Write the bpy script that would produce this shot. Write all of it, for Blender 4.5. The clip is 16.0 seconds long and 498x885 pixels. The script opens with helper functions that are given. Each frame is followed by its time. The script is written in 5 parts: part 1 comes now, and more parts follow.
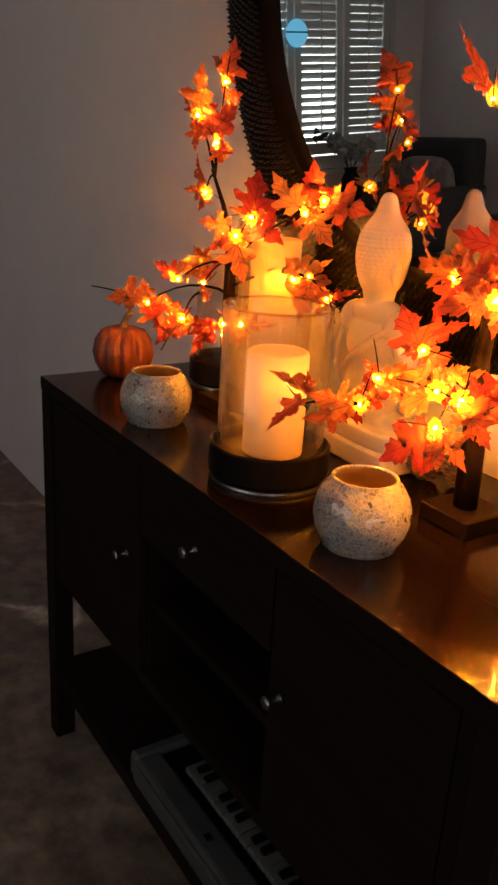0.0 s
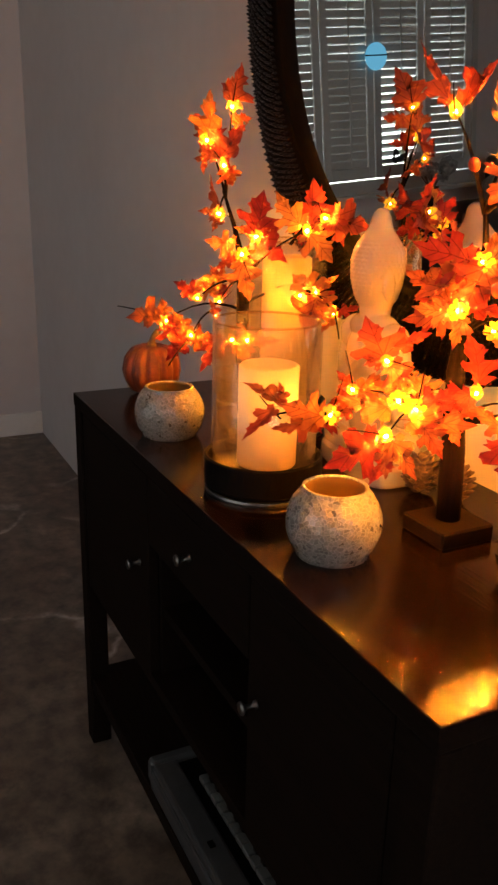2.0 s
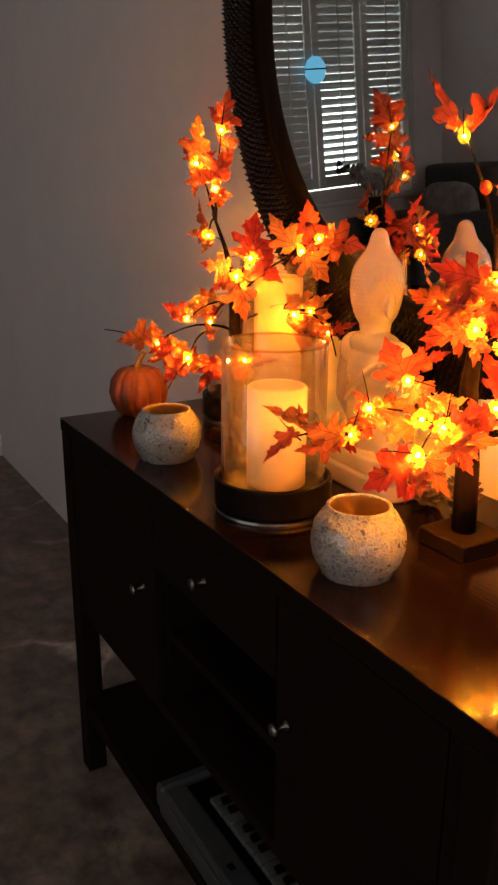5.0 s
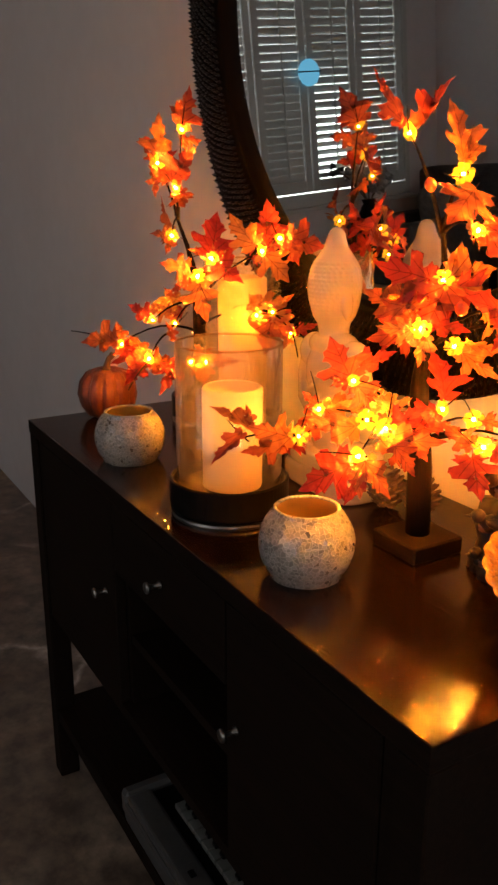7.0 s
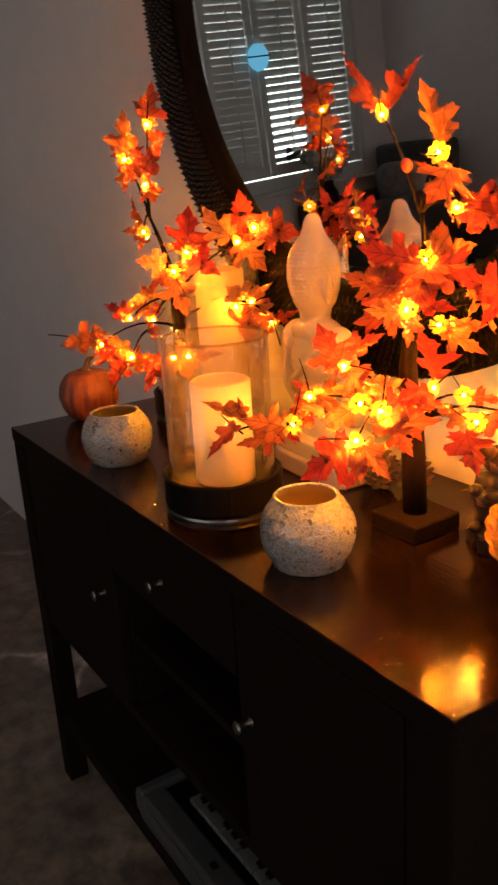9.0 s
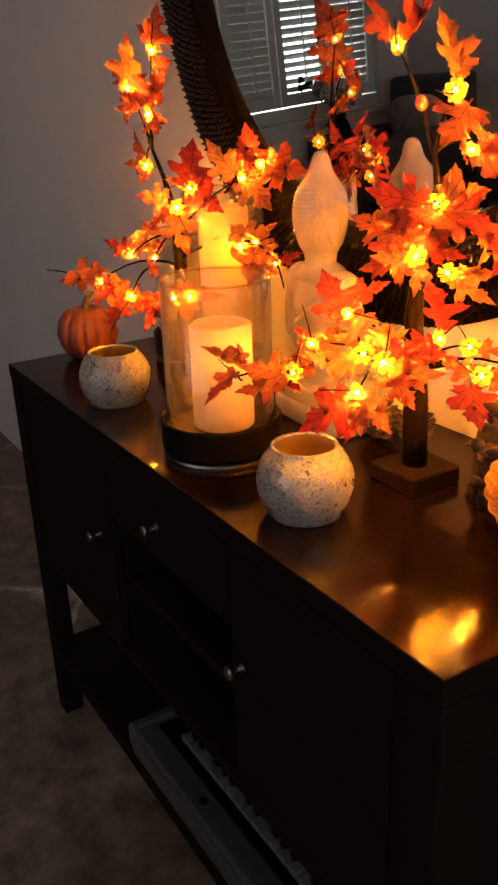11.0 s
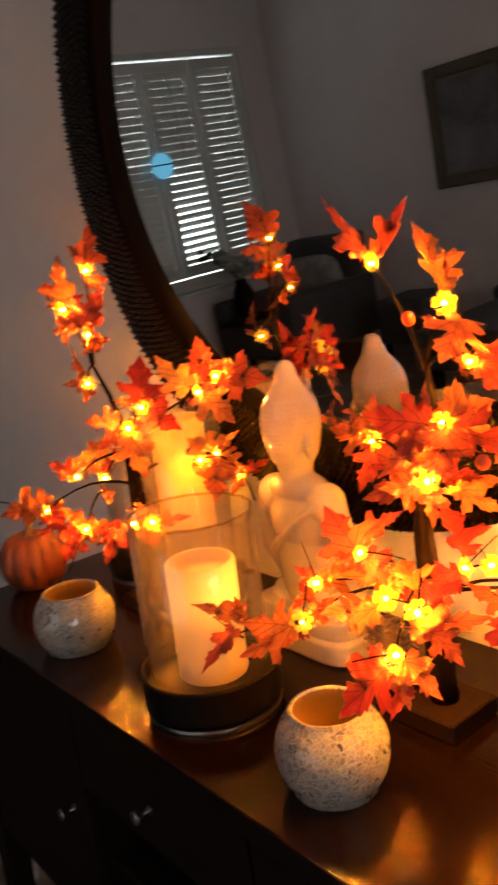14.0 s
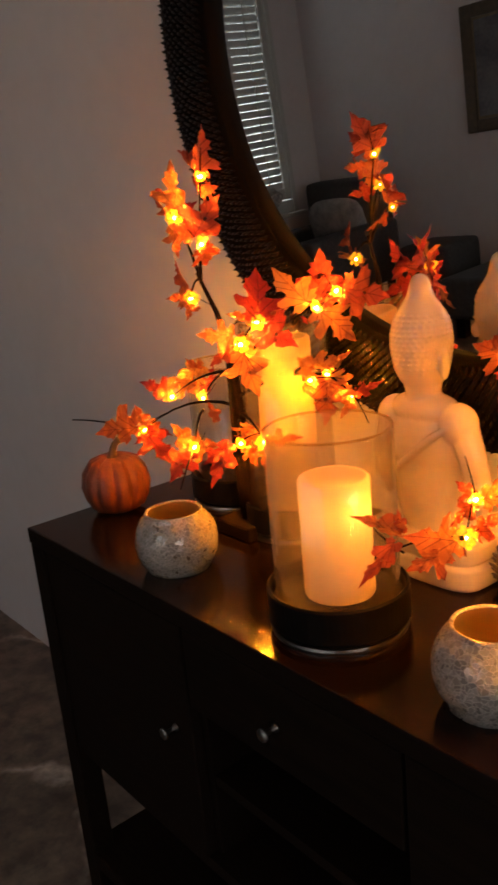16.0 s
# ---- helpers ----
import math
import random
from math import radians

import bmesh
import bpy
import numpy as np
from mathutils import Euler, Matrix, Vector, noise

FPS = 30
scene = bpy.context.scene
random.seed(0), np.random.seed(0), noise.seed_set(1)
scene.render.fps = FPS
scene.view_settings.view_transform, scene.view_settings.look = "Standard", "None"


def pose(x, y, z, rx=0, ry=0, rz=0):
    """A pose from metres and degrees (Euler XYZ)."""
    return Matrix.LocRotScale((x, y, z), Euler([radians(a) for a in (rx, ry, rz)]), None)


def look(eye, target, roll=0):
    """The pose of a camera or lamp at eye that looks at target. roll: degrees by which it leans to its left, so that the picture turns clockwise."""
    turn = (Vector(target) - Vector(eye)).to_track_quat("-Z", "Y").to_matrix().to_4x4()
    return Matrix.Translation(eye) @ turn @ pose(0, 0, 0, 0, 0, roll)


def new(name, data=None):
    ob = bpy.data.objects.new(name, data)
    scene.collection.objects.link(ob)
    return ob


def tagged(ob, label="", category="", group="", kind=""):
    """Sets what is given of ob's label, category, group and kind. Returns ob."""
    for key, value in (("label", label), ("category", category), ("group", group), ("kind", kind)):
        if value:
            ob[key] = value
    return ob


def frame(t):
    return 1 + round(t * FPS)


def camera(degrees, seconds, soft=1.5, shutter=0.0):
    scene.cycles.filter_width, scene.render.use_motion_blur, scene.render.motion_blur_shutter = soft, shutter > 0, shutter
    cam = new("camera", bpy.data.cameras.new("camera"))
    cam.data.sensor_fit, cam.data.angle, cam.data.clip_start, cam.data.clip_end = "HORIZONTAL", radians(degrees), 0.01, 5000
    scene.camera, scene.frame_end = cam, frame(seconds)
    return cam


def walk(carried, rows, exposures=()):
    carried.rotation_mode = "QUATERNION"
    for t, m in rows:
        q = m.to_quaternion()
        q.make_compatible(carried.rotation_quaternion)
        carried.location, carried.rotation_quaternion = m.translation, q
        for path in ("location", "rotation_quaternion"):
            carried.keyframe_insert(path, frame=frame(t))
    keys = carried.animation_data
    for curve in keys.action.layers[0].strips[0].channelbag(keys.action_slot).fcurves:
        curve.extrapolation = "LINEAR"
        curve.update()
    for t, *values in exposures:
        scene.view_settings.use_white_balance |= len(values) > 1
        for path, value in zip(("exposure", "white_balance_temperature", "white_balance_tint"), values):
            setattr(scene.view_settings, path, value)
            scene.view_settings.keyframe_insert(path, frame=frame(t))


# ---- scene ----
cam = camera(34.0, 16.0, soft=2.6, shutter=0.5)
PATH = [
    (0, (0.297, -0.452, 1.118), (-1.275, 0.595, 0.459), 3.4),
    (0.5, (0.32, -0.43, 1.125), (-1.298, 0.537, 0.456), 1.6),
    (1, (0.337, -0.406, 1.126), (-1.335, 0.469, 0.463), 0.3),
    (1.5, (0.368, -0.379, 1.122), (-1.333, 0.462, 0.491), 0.9),
    (2, (0.384, -0.353, 1.118), (-1.32, 0.496, 0.502), 1.4),
    (2.5, (0.381, -0.343, 1.121), (-1.281, 0.579, 0.5), -0.0),
    (3, (0.37, -0.345, 1.129), (-1.184, 0.757, 0.52), -1.5),
    (3.5, (0.357, -0.377, 1.13), (-1.167, 0.772, 0.533), -0.5),
    (4, (0.349, -0.417, 1.132), (-1.266, 0.61, 0.548), 0.6),
    (4.2, (0.346, -0.427, 1.132), (-1.305, 0.541, 0.552), 0.8),
    (6.3, (0.349, -0.404, 1.132), (-1.281, 0.591, 0.539), -0.9),
    (6.5, (0.353, -0.393, 1.133), (-1.278, 0.603, 0.543), -1.0),
    (7, (0.367, -0.37, 1.127), (-1.284, 0.597, 0.544), 0.1),
    (7.5, (0.379, -0.36, 1.121), (-1.311, 0.546, 0.553), 1.0),
    (8, (0.368, -0.364, 1.121), (-1.342, 0.495, 0.54), -0.5),
    (8.5, (0.353, -0.378, 1.128), (-1.329, 0.52, 0.526), -2.4),
    (9, (0.355, -0.388, 1.131), (-1.256, 0.628, 0.52), -3.6),
    (9.2, (0.351, -0.397, 1.128), (-1.241, 0.645, 0.512), -3.6),
    (11.3, (0.341, -0.362, 1.135), (-1.236, 0.604, 0.372), -1.9),
    (11.5, (0.344, -0.353, 1.117), (-1.258, 0.593, 0.384), -2.0),
    (12, (0.362, -0.335, 1.115), (-1.274, 0.576, 0.414), -1.6),
    (12.5, (0.373, -0.296, 1.119), (-1.302, 0.595, 0.485), -1.6),
    (13, (0.322, -0.277, 1.162), (-1.393, 0.609, 0.636), -2.5),
    (13.5, (0.235, -0.324, 1.19), (-1.463, 0.62, 0.717), -5.1),
    (14, (0.195, -0.347, 1.198), (-1.338, 0.865, 0.773), -7.2),
    (14.5, (0.146, -0.376, 1.187), (-1.252, 0.975, 0.718), -7.0),
    (15, (0.108, -0.408, 1.171), (-1.259, 0.951, 0.638), -5.8),
    (15.5, (0.093, -0.437, 1.174), (-1.35, 0.836, 0.63), -5.5),
    (16, (0.081, -0.448, 1.169), (-1.43, 0.744, 0.626), -5.5),
]
walk(cam, [(t, look(eye, target, roll)) for t, eye, target, roll in PATH])

# ---- world, daylight, exposure ----
world = bpy.data.worlds.new("daylight")
scene.world = world
world.use_nodes = True
wn = world.node_tree.nodes
sky = wn.new("ShaderNodeTexSky")
sky.sky_type, sky.sun_disc, sky.sun_elevation, sky.sun_rotation = "NISHITA", False, radians(35), radians(90)
world.node_tree.links.new(sky.outputs[0], wn["Background"].inputs[0])
wn["Background"].inputs[1].default_value = 0.08
scene.view_settings.exposure = 0.0

FLOOR_Z, WALL_Y, LEFT_X, BACK_Y, RIGHT_X, CEIL_Z = 0.0, 0.382, -4.904, -3.858, 3.4, 2.85
RETURN_X, RETURN_Y = -3.2, -0.6
TOP_Z = 0.74


def window_lamp(name, m, w, h, watts, colour):
    d = bpy.data.lights.new(name, "AREA")
    d.shape, d.size, d.size_y, d.energy, d.color = "RECTANGLE", w, h, watts, colour
    ob = new(name, d)
    ob.matrix_world = m
    return ob


window_lamp("window_light", look((0.25, BACK_Y - 0.06, 1.5), (0.25, 0.4, 1.5)), 2.9, 1.7, 20.5, (0.98, 0.96, 0.92))

# ---- materials ----


def material(name, base, rough=0.6, metal=0.0):
    m = bpy.data.materials.new(name)
    m.use_nodes = True
    b = m.node_tree.nodes["Principled BSDF"]
    b.inputs["Base Color"].default_value = (*base, 1)
    b.inputs["Roughness"].default_value, b.inputs["Metallic"].default_value = rough, metal
    return m, m.node_tree.nodes, m.node_tree.links, b


def coords(n, l, scale=(1, 1, 1), space="Object"):
    tc, mp = n.new("ShaderNodeTexCoord"), n.new("ShaderNodeMapping")
    mp.inputs["Scale"].default_value = scale
    l.new(tc.outputs[space], mp.inputs[0])
    return mp.outputs[0]


def noise_tex(n, l, vec, scale, detail=4.0, rough=0.55):
    t = n.new("ShaderNodeTexNoise")
    t.inputs["Scale"].default_value, t.inputs["Detail"].default_value, t.inputs["Roughness"].default_value = scale, detail, rough
    l.new(vec, t.inputs["Vector"])
    return t.outputs["Fac"]


def ramp(n, l, fac, stops):
    r = n.new("ShaderNodeValToRGB")
    e = r.color_ramp.elements
    while len(e) < len(stops):
        e.new(0.5)
    for k, (p, c) in enumerate(stops):
        e[k].position, e[k].color = p, (*c, 1)
    l.new(fac, r.inputs[0])
    return r.outputs[0]


def bump(n, l, height, bsdf, strength=0.3, dist=0.002):
    b = n.new("ShaderNodeBump")
    b.inputs["Strength"].default_value, b.inputs["Distance"].default_value = strength, dist
    l.new(height, b.inputs["Height"])
    l.new(b.outputs[0], bsdf.inputs["Normal"])
    return b


def maths(n, l, op, a, b=None):
    m = n.new("ShaderNodeMath")
    m.operation = op
    for k, v in enumerate((a, b)):
        if v is None:
            continue
        if isinstance(v, (int, float)):
            m.inputs[k].default_value = v
        else:
            l.new(v, m.inputs[k])
    return m.outputs[0]


def speckled(name, lo, hi, rough, scale, bumps=0.2, metal=0.0, dist=0.001):
    m, n, l, b = material(name, lo, rough, metal)
    v = coords(n, l)
    big, fine = noise_tex(n, l, v, scale), noise_tex(n, l, v, scale * 9, 6)
    mixf = maths(n, l, "ADD", maths(n, l, "MULTIPLY", big, 0.65), maths(n, l, "MULTIPLY", fine, 0.35))
    l.new(ramp(n, l, mixf, [(0.32, lo), (0.68, hi)]), b.inputs["Base Color"])
    bump(n, l, fine, b, bumps, dist)
    return m


M_WALL = speckled("wall_paint", (0.50, 0.48, 0.49), (0.56, 0.54, 0.55), 0.75, 2.2, 0.12)
M_CEIL = speckled("ceiling_paint", (0.74, 0.74, 0.72), (0.80, 0.80, 0.78), 0.8, 2.0, 0.15)
M_TRIM = speckled("white_trim_paint", (0.66, 0.66, 0.64), (0.74, 0.74, 0.72), 0.45, 6.0, 0.05)
M_SHUTTER = speckled("shutter_paint", (0.38, 0.40, 0.39), (0.45, 0.47, 0.46), 0.5, 5.0, 0.05)


def stone_floor():
    m, n, l, b = material("veined_stone", (0.1, 0.08, 0.07), 0.32)
    v = coords(n, l)
    cloud = noise_tex(n, l, v, 3.0, 8, 0.65)
    warp = n.new("ShaderNodeVectorMath")
    warp.operation = "MULTIPLY_ADD"
    nz = n.new("ShaderNodeTexNoise")
    nz.inputs["Scale"].default_value, nz.inputs["Detail"].default_value = 2.4, 6
    l.new(v, nz.inputs["Vector"])
    l.new(nz.outputs["Color"], warp.inputs[0])
    warp.inputs[1].default_value = (0.55, 0.55, 0.55)
    l.new(v, warp.inputs[2])
    vor = n.new("ShaderNodeTexVoronoi")
    vor.feature = "DISTANCE_TO_EDGE"
    vor.inputs["Scale"].default_value = 1.5
    l.new(warp.outputs[0], vor.inputs["Vector"])
    base = ramp(n, l, cloud, [(0.3, (0.055, 0.041, 0.031)), (0.52, (0.115, 0.088, 0.069)), (0.72, (0.22, 0.178, 0.142))])
    fine = noise_tex(n, l, v, 17, 7, 0.62)
    vein = ramp(n, l, vor.outputs["Distance"], [(0.0, (1, 1, 1)), (0.012, (0.55, 0.55, 0.55)), (0.03, (0, 0, 0))])
    patch = ramp(n, l, noise_tex(n, l, v, 1.7, 3), [(0.48, (0, 0, 0)), (0.6, (1, 1, 1))])
    veinf = maths(n, l, "MULTIPLY", vein, patch)
    mix = n.new("ShaderNodeMix")
    mix.data_type = "RGBA"
    l.new(maths(n, l, "MULTIPLY", veinf, 0.75), mix.inputs[0])
    l.new(base, mix.inputs[6])
    mix.inputs[7].default_value = (0.5, 0.46, 0.42, 1)
    spot = n.new("ShaderNodeMix")
    spot.data_type, spot.blend_type = "RGBA", "MULTIPLY"
    spot.inputs[0].default_value = 0.6
    l.new(mix.outputs[2], spot.inputs[6])
    l.new(ramp(n, l, fine, [(0.36, (0.22, 0.21, 0.19)), (0.64, (1.9, 1.82, 1.70))]), spot.inputs[7])
    l.new(spot.outputs[2], b.inputs["Base Color"])
    l.new(ramp(n, l, cloud, [(0.3, (0.28,) * 3), (0.7, (0.45,) * 3)]), b.inputs["Roughness"])
    bump(n, l, fine, b, 0.08)
    return m


M_FLOOR = stone_floor()


def dark_wood(name, lo, hi, rough, along):
    """Espresso-stained wood, with grain running along x (0) or z (2)."""
    m, n, l, b = material(name, lo, rough)
    sc = [120.0, 120.0, 120.0] if rough < 0.4 else [55.0, 55.0, 55.0]
    sc[along] = 2.2
    v = coords(n, l, sc)
    g = noise_tex(n, l, v, 3.0, 5, 0.6)
    broad = noise_tex(n, l, coords(n, l), 3.0, 3)
    l.new(ramp(n, l, g, [(0.35, lo), (0.68, hi)]), b.inputs["Base Color"])
    rr = maths(n, l, "ADD", maths(n, l, "MULTIPLY", broad, 0.10), maths(n, l, "MULTIPLY", g, 0.10))
    l.new(maths(n, l, "ADD", rr, rough - 0.10), b.inputs["Roughness"])
    b.inputs["Specular IOR Level"].default_value = 0.19 if rough < 0.4 else 0.03
    bump(n, l, g, b, 0.45 if rough < 0.4 else 0.10, 0.0004)
    return m


M_TOP = dark_wood("espresso_top", (0.0028, 0.0015, 0.001), (0.0065, 0.0032, 0.0018), 0.10, 0)
M_BODY = dark_wood("espresso_body", (0.0062, 0.0040, 0.0030), (0.012, 0.0072, 0.0050), 0.68, 0)
M_BRANCH = dark_wood("brown_paper_wrap", (0.0045, 0.0026, 0.0020), (0.014, 0.0080, 0.0055), 0.75, 2)
M_METAL = speckled("brushed_nickel", (0.15, 0.15, 0.15), (0.24, 0.24, 0.235), 0.32, 40, 0.05, 1.0)
M_BLACK = speckled("black_lacquer", (0.002, 0.0018, 0.0018), (0.005, 0.0044, 0.004), 0.4, 30, 0.1)
M_BLACK.node_tree.nodes["Principled BSDF"].inputs["Specular IOR Level"].default_value = 0.075
M_MATTE = speckled("worn_black_iron", (0.003, 0.0026, 0.0024), (0.006, 0.005, 0.0045), 0.6, 40, 0.2)
M_MATTE.node_tree.nodes["Principled BSDF"].inputs["Specular IOR Level"].default_value = 0.08
M_LIP = speckled("smooth_dark_wood", (0.0010, 0.0008, 0.0007), (0.0021, 0.0016, 0.0013), 0.62, 40, 0.15)
M_LIP.node_tree.nodes["Principled BSDF"].inputs["Specular IOR Level"].default_value = 0.025
M_FRAME = speckled("carved_dark_wood", (0.0018, 0.0012, 0.0009), (0.0045, 0.0026, 0.0018), 0.24, 60, 0.3)


def glazed_ceramic():
    """White glaze with fine waviness and a little light in its body."""
    m, n, l, b = material("white_glazed_ceramic", (0.55, 0.50, 0.46), 0.09)
    v = coords(n, l)
    big, fine = noise_tex(n, l, v, 11), noise_tex(n, l, v, 70, 3)
    l.new(ramp(n, l, big, [(0.3, (0.31, 0.285, 0.325)), (0.7, (0.39, 0.36, 0.40))]), b.inputs["Base Color"])
    bump(n, l, fine, b, 0.12, 0.001)
    tl, mix = n.new("ShaderNodeBsdfTranslucent"), n.new("ShaderNodeMixShader")
    tl.inputs[0].default_value = (0.80, 0.60, 0.38, 1)
    mix.inputs[0].default_value = 0.24
    b.inputs["Coat Weight"].default_value, b.inputs["Coat Roughness"].default_value = 1.0, 0.13
    b.inputs["Coat IOR"].default_value = 1.9
    l.new(b.outputs[0], mix.inputs[1])
    l.new(tl.outputs[0], mix.inputs[2])
    l.new(mix.outputs[0], n["Material Output"].inputs[0])
    return m


M_FRAME.node_tree.nodes["Principled BSDF"].inputs["Specular IOR Level"].default_value = 0.2
M_PORCELAIN = glazed_ceramic()


def mirror_glass():
    m, n, l, b = material("silvered_mirror", (0.93, 0.94, 0.93), 0.005, 1.0)
    return m


M_MIRROR = mirror_glass()


def clear_glass(name, tint, rough=0.02, gloss=0.9, veil=0.0):
    m, n, l, b = material(name, tint)
    n.remove(b)
    tr, gl, mx, lw = (n.new("ShaderNodeBsdfTransparent"), n.new("ShaderNodeBsdfGlossy"), n.new("ShaderNodeMixShader"), n.new("ShaderNodeLayerWeight"))
    tr.inputs[0].default_value = (*tint, 1)
    gl.inputs["Roughness"].default_value = rough
    edge = maths(n, l, "POWER", lw.outputs["Facing"], 3.2)
    l.new(maths(n, l, "ADD", maths(n, l, "MULTIPLY", edge, gloss * 0.8), 0.075), mx.inputs[0])
    l.new(tr.outputs[0], mx.inputs[1])
    l.new(gl.outputs[0], mx.inputs[2])
    out = mx.outputs[0]
    if veil:
        # translucent film, added so the glass shows a warm veil of light
        film, haze = n.new("ShaderNodeBsdfTranslucent"), n.new("ShaderNodeMixShader")
        film.inputs[0].default_value = (0.8, 0.74, 0.66, 1)
        veil_noise = noise_tex(n, l, coords(n, l, (1, 1, 0.35)), 14.0, 4)
        l.new(maths(n, l, "MULTIPLY", ramp(n, l, veil_noise, [(0.3, (0.5,) * 3), (0.7, (1.3,) * 3)]), veil), haze.inputs[0])
        l.new(out, haze.inputs[1])
        l.new(film.outputs[0], haze.inputs[2])
        out = haze.outputs[0]
    l.new(out, n["Material Output"].inputs[0])
    return m


M_GLASS = clear_glass("clear_glass", (0.97, 0.96, 0.93))
M_LANTERN = clear_glass("lantern_glass", (0.98, 0.95, 0.90), 0.015, 1.1, 0.04)
M_EDGE = clear_glass("glass_edge", (0.86, 0.74, 0.52), 0.06, 1.2)


def through_lit(name, stops, body=0.5, rough=0.5, sheer=0.0, scale=30.0, veins=False, gloss=0.25):
    """A thin or waxy stuff that light shines through: diffuse and translucent, with a little gloss."""
    m, n, l, b = material(name, stops[0][1], rough)
    b.inputs["Specular IOR Level"].default_value = gloss
    oi, v = n.new("ShaderNodeObjectInfo"), coords(n, l)
    grain = noise_tex(n, l, v, scale, 5)
    pick = maths(n, l, "ADD", maths(n, l, "MULTIPLY", oi.outputs["Random"], 0.66), maths(n, l, "MULTIPLY", grain, 0.36))
    if veins:
        rad = n.new("ShaderNodeVectorMath")
        rad.operation = "DISTANCE"
        l.new(v, rad.inputs[0])
        rad.inputs[1].default_value = (0, 0.12, 0)
        pick = maths(n, l, "ADD", pick, maths(n, l, "SUBTRACT", 0.16, maths(n, l, "MULTIPLY", rad.outputs["Value"], 0.42)))
    col = ramp(n, l, pick, stops)
    if veins:
        sep = n.new("ShaderNodeSeparateXYZ")
        l.new(v, sep.inputs[0])
        x, y = maths(n, l, "ABSOLUTE", sep.outputs[0]), sep.outputs[1]
        near = None
        for deg, start in ((0, 0.0), (38, 0.06), (62, 0.02), (38, 0.32), (40, 0.52)):
            c, s = math.cos(radians(deg)), math.sin(radians(deg))
            yy = maths(n, l, "SUBTRACT", y, start)
            d = maths(n, l, "ABSOLUTE", maths(n, l, "SUBTRACT", maths(n, l, "MULTIPLY", x, c), maths(n, l, "MULTIPLY", yy, s)))
            d = maths(n, l, "ADD", d, maths(n, l, "MULTIPLY", maths(n, l, "LESS_THAN", yy, 0.0), 1.0))
            near = d if near is None else maths(n, l, "MINIMUM", near, d)
        vein = maths(n, l, "LESS_THAN", near, 0.0085)
        mx = n.new("ShaderNodeMix")
        mx.data_type = "RGBA"
        l.new(maths(n, l, "MULTIPLY", vein, 0.62), mx.inputs[0])
        l.new(col, mx.inputs[6])
        mx.inputs[7].default_value = (0.07, 0.010, 0.005, 1)
        col = mx.outputs[2]
    l.new(col, b.inputs["Base Color"])
    bump(n, l, grain, b, 0.25, 0.001)
    tl, mix = n.new("ShaderNodeBsdfTranslucent"), n.new("ShaderNodeMixShader")
    l.new(col, tl.inputs[0])
    mix.inputs[0].default_value = 1 - body
    l.new(b.outputs[0], mix.inputs[1])
    l.new(tl.outputs[0], mix.inputs[2])
    out = mix.outputs[0]
    if sheer:
        tp, m2 = n.new("ShaderNodeBsdfTransparent"), n.new("ShaderNodeMixShader")
        tp.inputs[0].default_value = (1.0, 0.80, 0.36, 1)
        m2.inputs[0].default_value = sheer
        l.new(out, m2.inputs[1])
        l.new(tp.outputs[0], m2.inputs[2])
        out = m2.outputs[0]
    l.new(out, n["Material Output"].inputs[0])
    return m


M_LEAF = through_lit("orange_silk_leaf", [(0.06, (0.23, 0.041, 0.026)), (0.35, (0.30, 0.077, 0.036)), (0.65, (0.36, 0.118, 0.046)), (0.96, (0.42, 0.167, 0.060))], 0.45, 0.5, 0.0, 6.0, True)
M_LEAF_RED = through_lit("red_silk_leaf", [(0.06, (0.17, 0.014, 0.018)), (0.35, (0.27, 0.029, 0.028)), (0.65, (0.34, 0.057, 0.036)), (0.96, (0.39, 0.092, 0.045))], 0.45, 0.5, 0.0, 6.0, True)
M_LEAF_GOLD = through_lit("golden_silk_leaf", [(0.06, (0.32, 0.097, 0.034)), (0.35, (0.37, 0.142, 0.050)), (0.65, (0.41, 0.186, 0.070)), (0.96, (0.45, 0.239, 0.09))], 0.45, 0.5, 0.0, 6.0, True)
M_COVER = through_lit("amber_clear_plastic", [(0.2, (0.15, 0.066, 0.003)), (0.8, (0.22, 0.105, 0.005))], 0.3, 0.08, 0.78, 4.0, gloss=1.0)


def add_glow(m, colour, strength):
    """The plastic round a lit diode gets its own emission, as bloom."""
    n, l = m.node_tree.nodes, m.node_tree.links
    out = n["Material Output"].inputs[0]
    add, em = n.new("ShaderNodeAddShader"), n.new("ShaderNodeEmission")
    em.inputs[0].default_value, em.inputs[1].default_value = (*colour, 1), strength
    l.new(out.links[0].from_socket, add.inputs[0])
    l.new(em.outputs[0], add.inputs[1])
    l.new(add.outputs[0], out)


add_glow(M_COVER, (1.0, 0.50, 0.03), 0.45)
M_WAX = through_lit("ivory_wax", [(0.2, (0.74, 0.59, 0.42)), (0.8, (0.80, 0.66, 0.48))], 0.72, 0.4, 0.0, 9.0)
M_TALLWAX = through_lit("amber_wax", [(0.2, (0.62, 0.46, 0.28)), (0.8, (0.68, 0.52, 0.33))], 0.70, 0.4, 0.0, 9.0)
M_BERRY = speckled("red_berry", (0.42, 0.04, 0.015), (0.6, 0.09, 0.03), 0.25, 90, 0.1)


def glowing(name, colour, strength):
    m, n, l, b = material(name, (0, 0, 0))
    n.remove(b)
    e = n.new("ShaderNodeEmission")
    e.inputs[0].default_value, e.inputs[1].default_value = (*colour, 1), strength
    l.new(e.outputs[0], n["Material Output"].inputs[0])
    return m


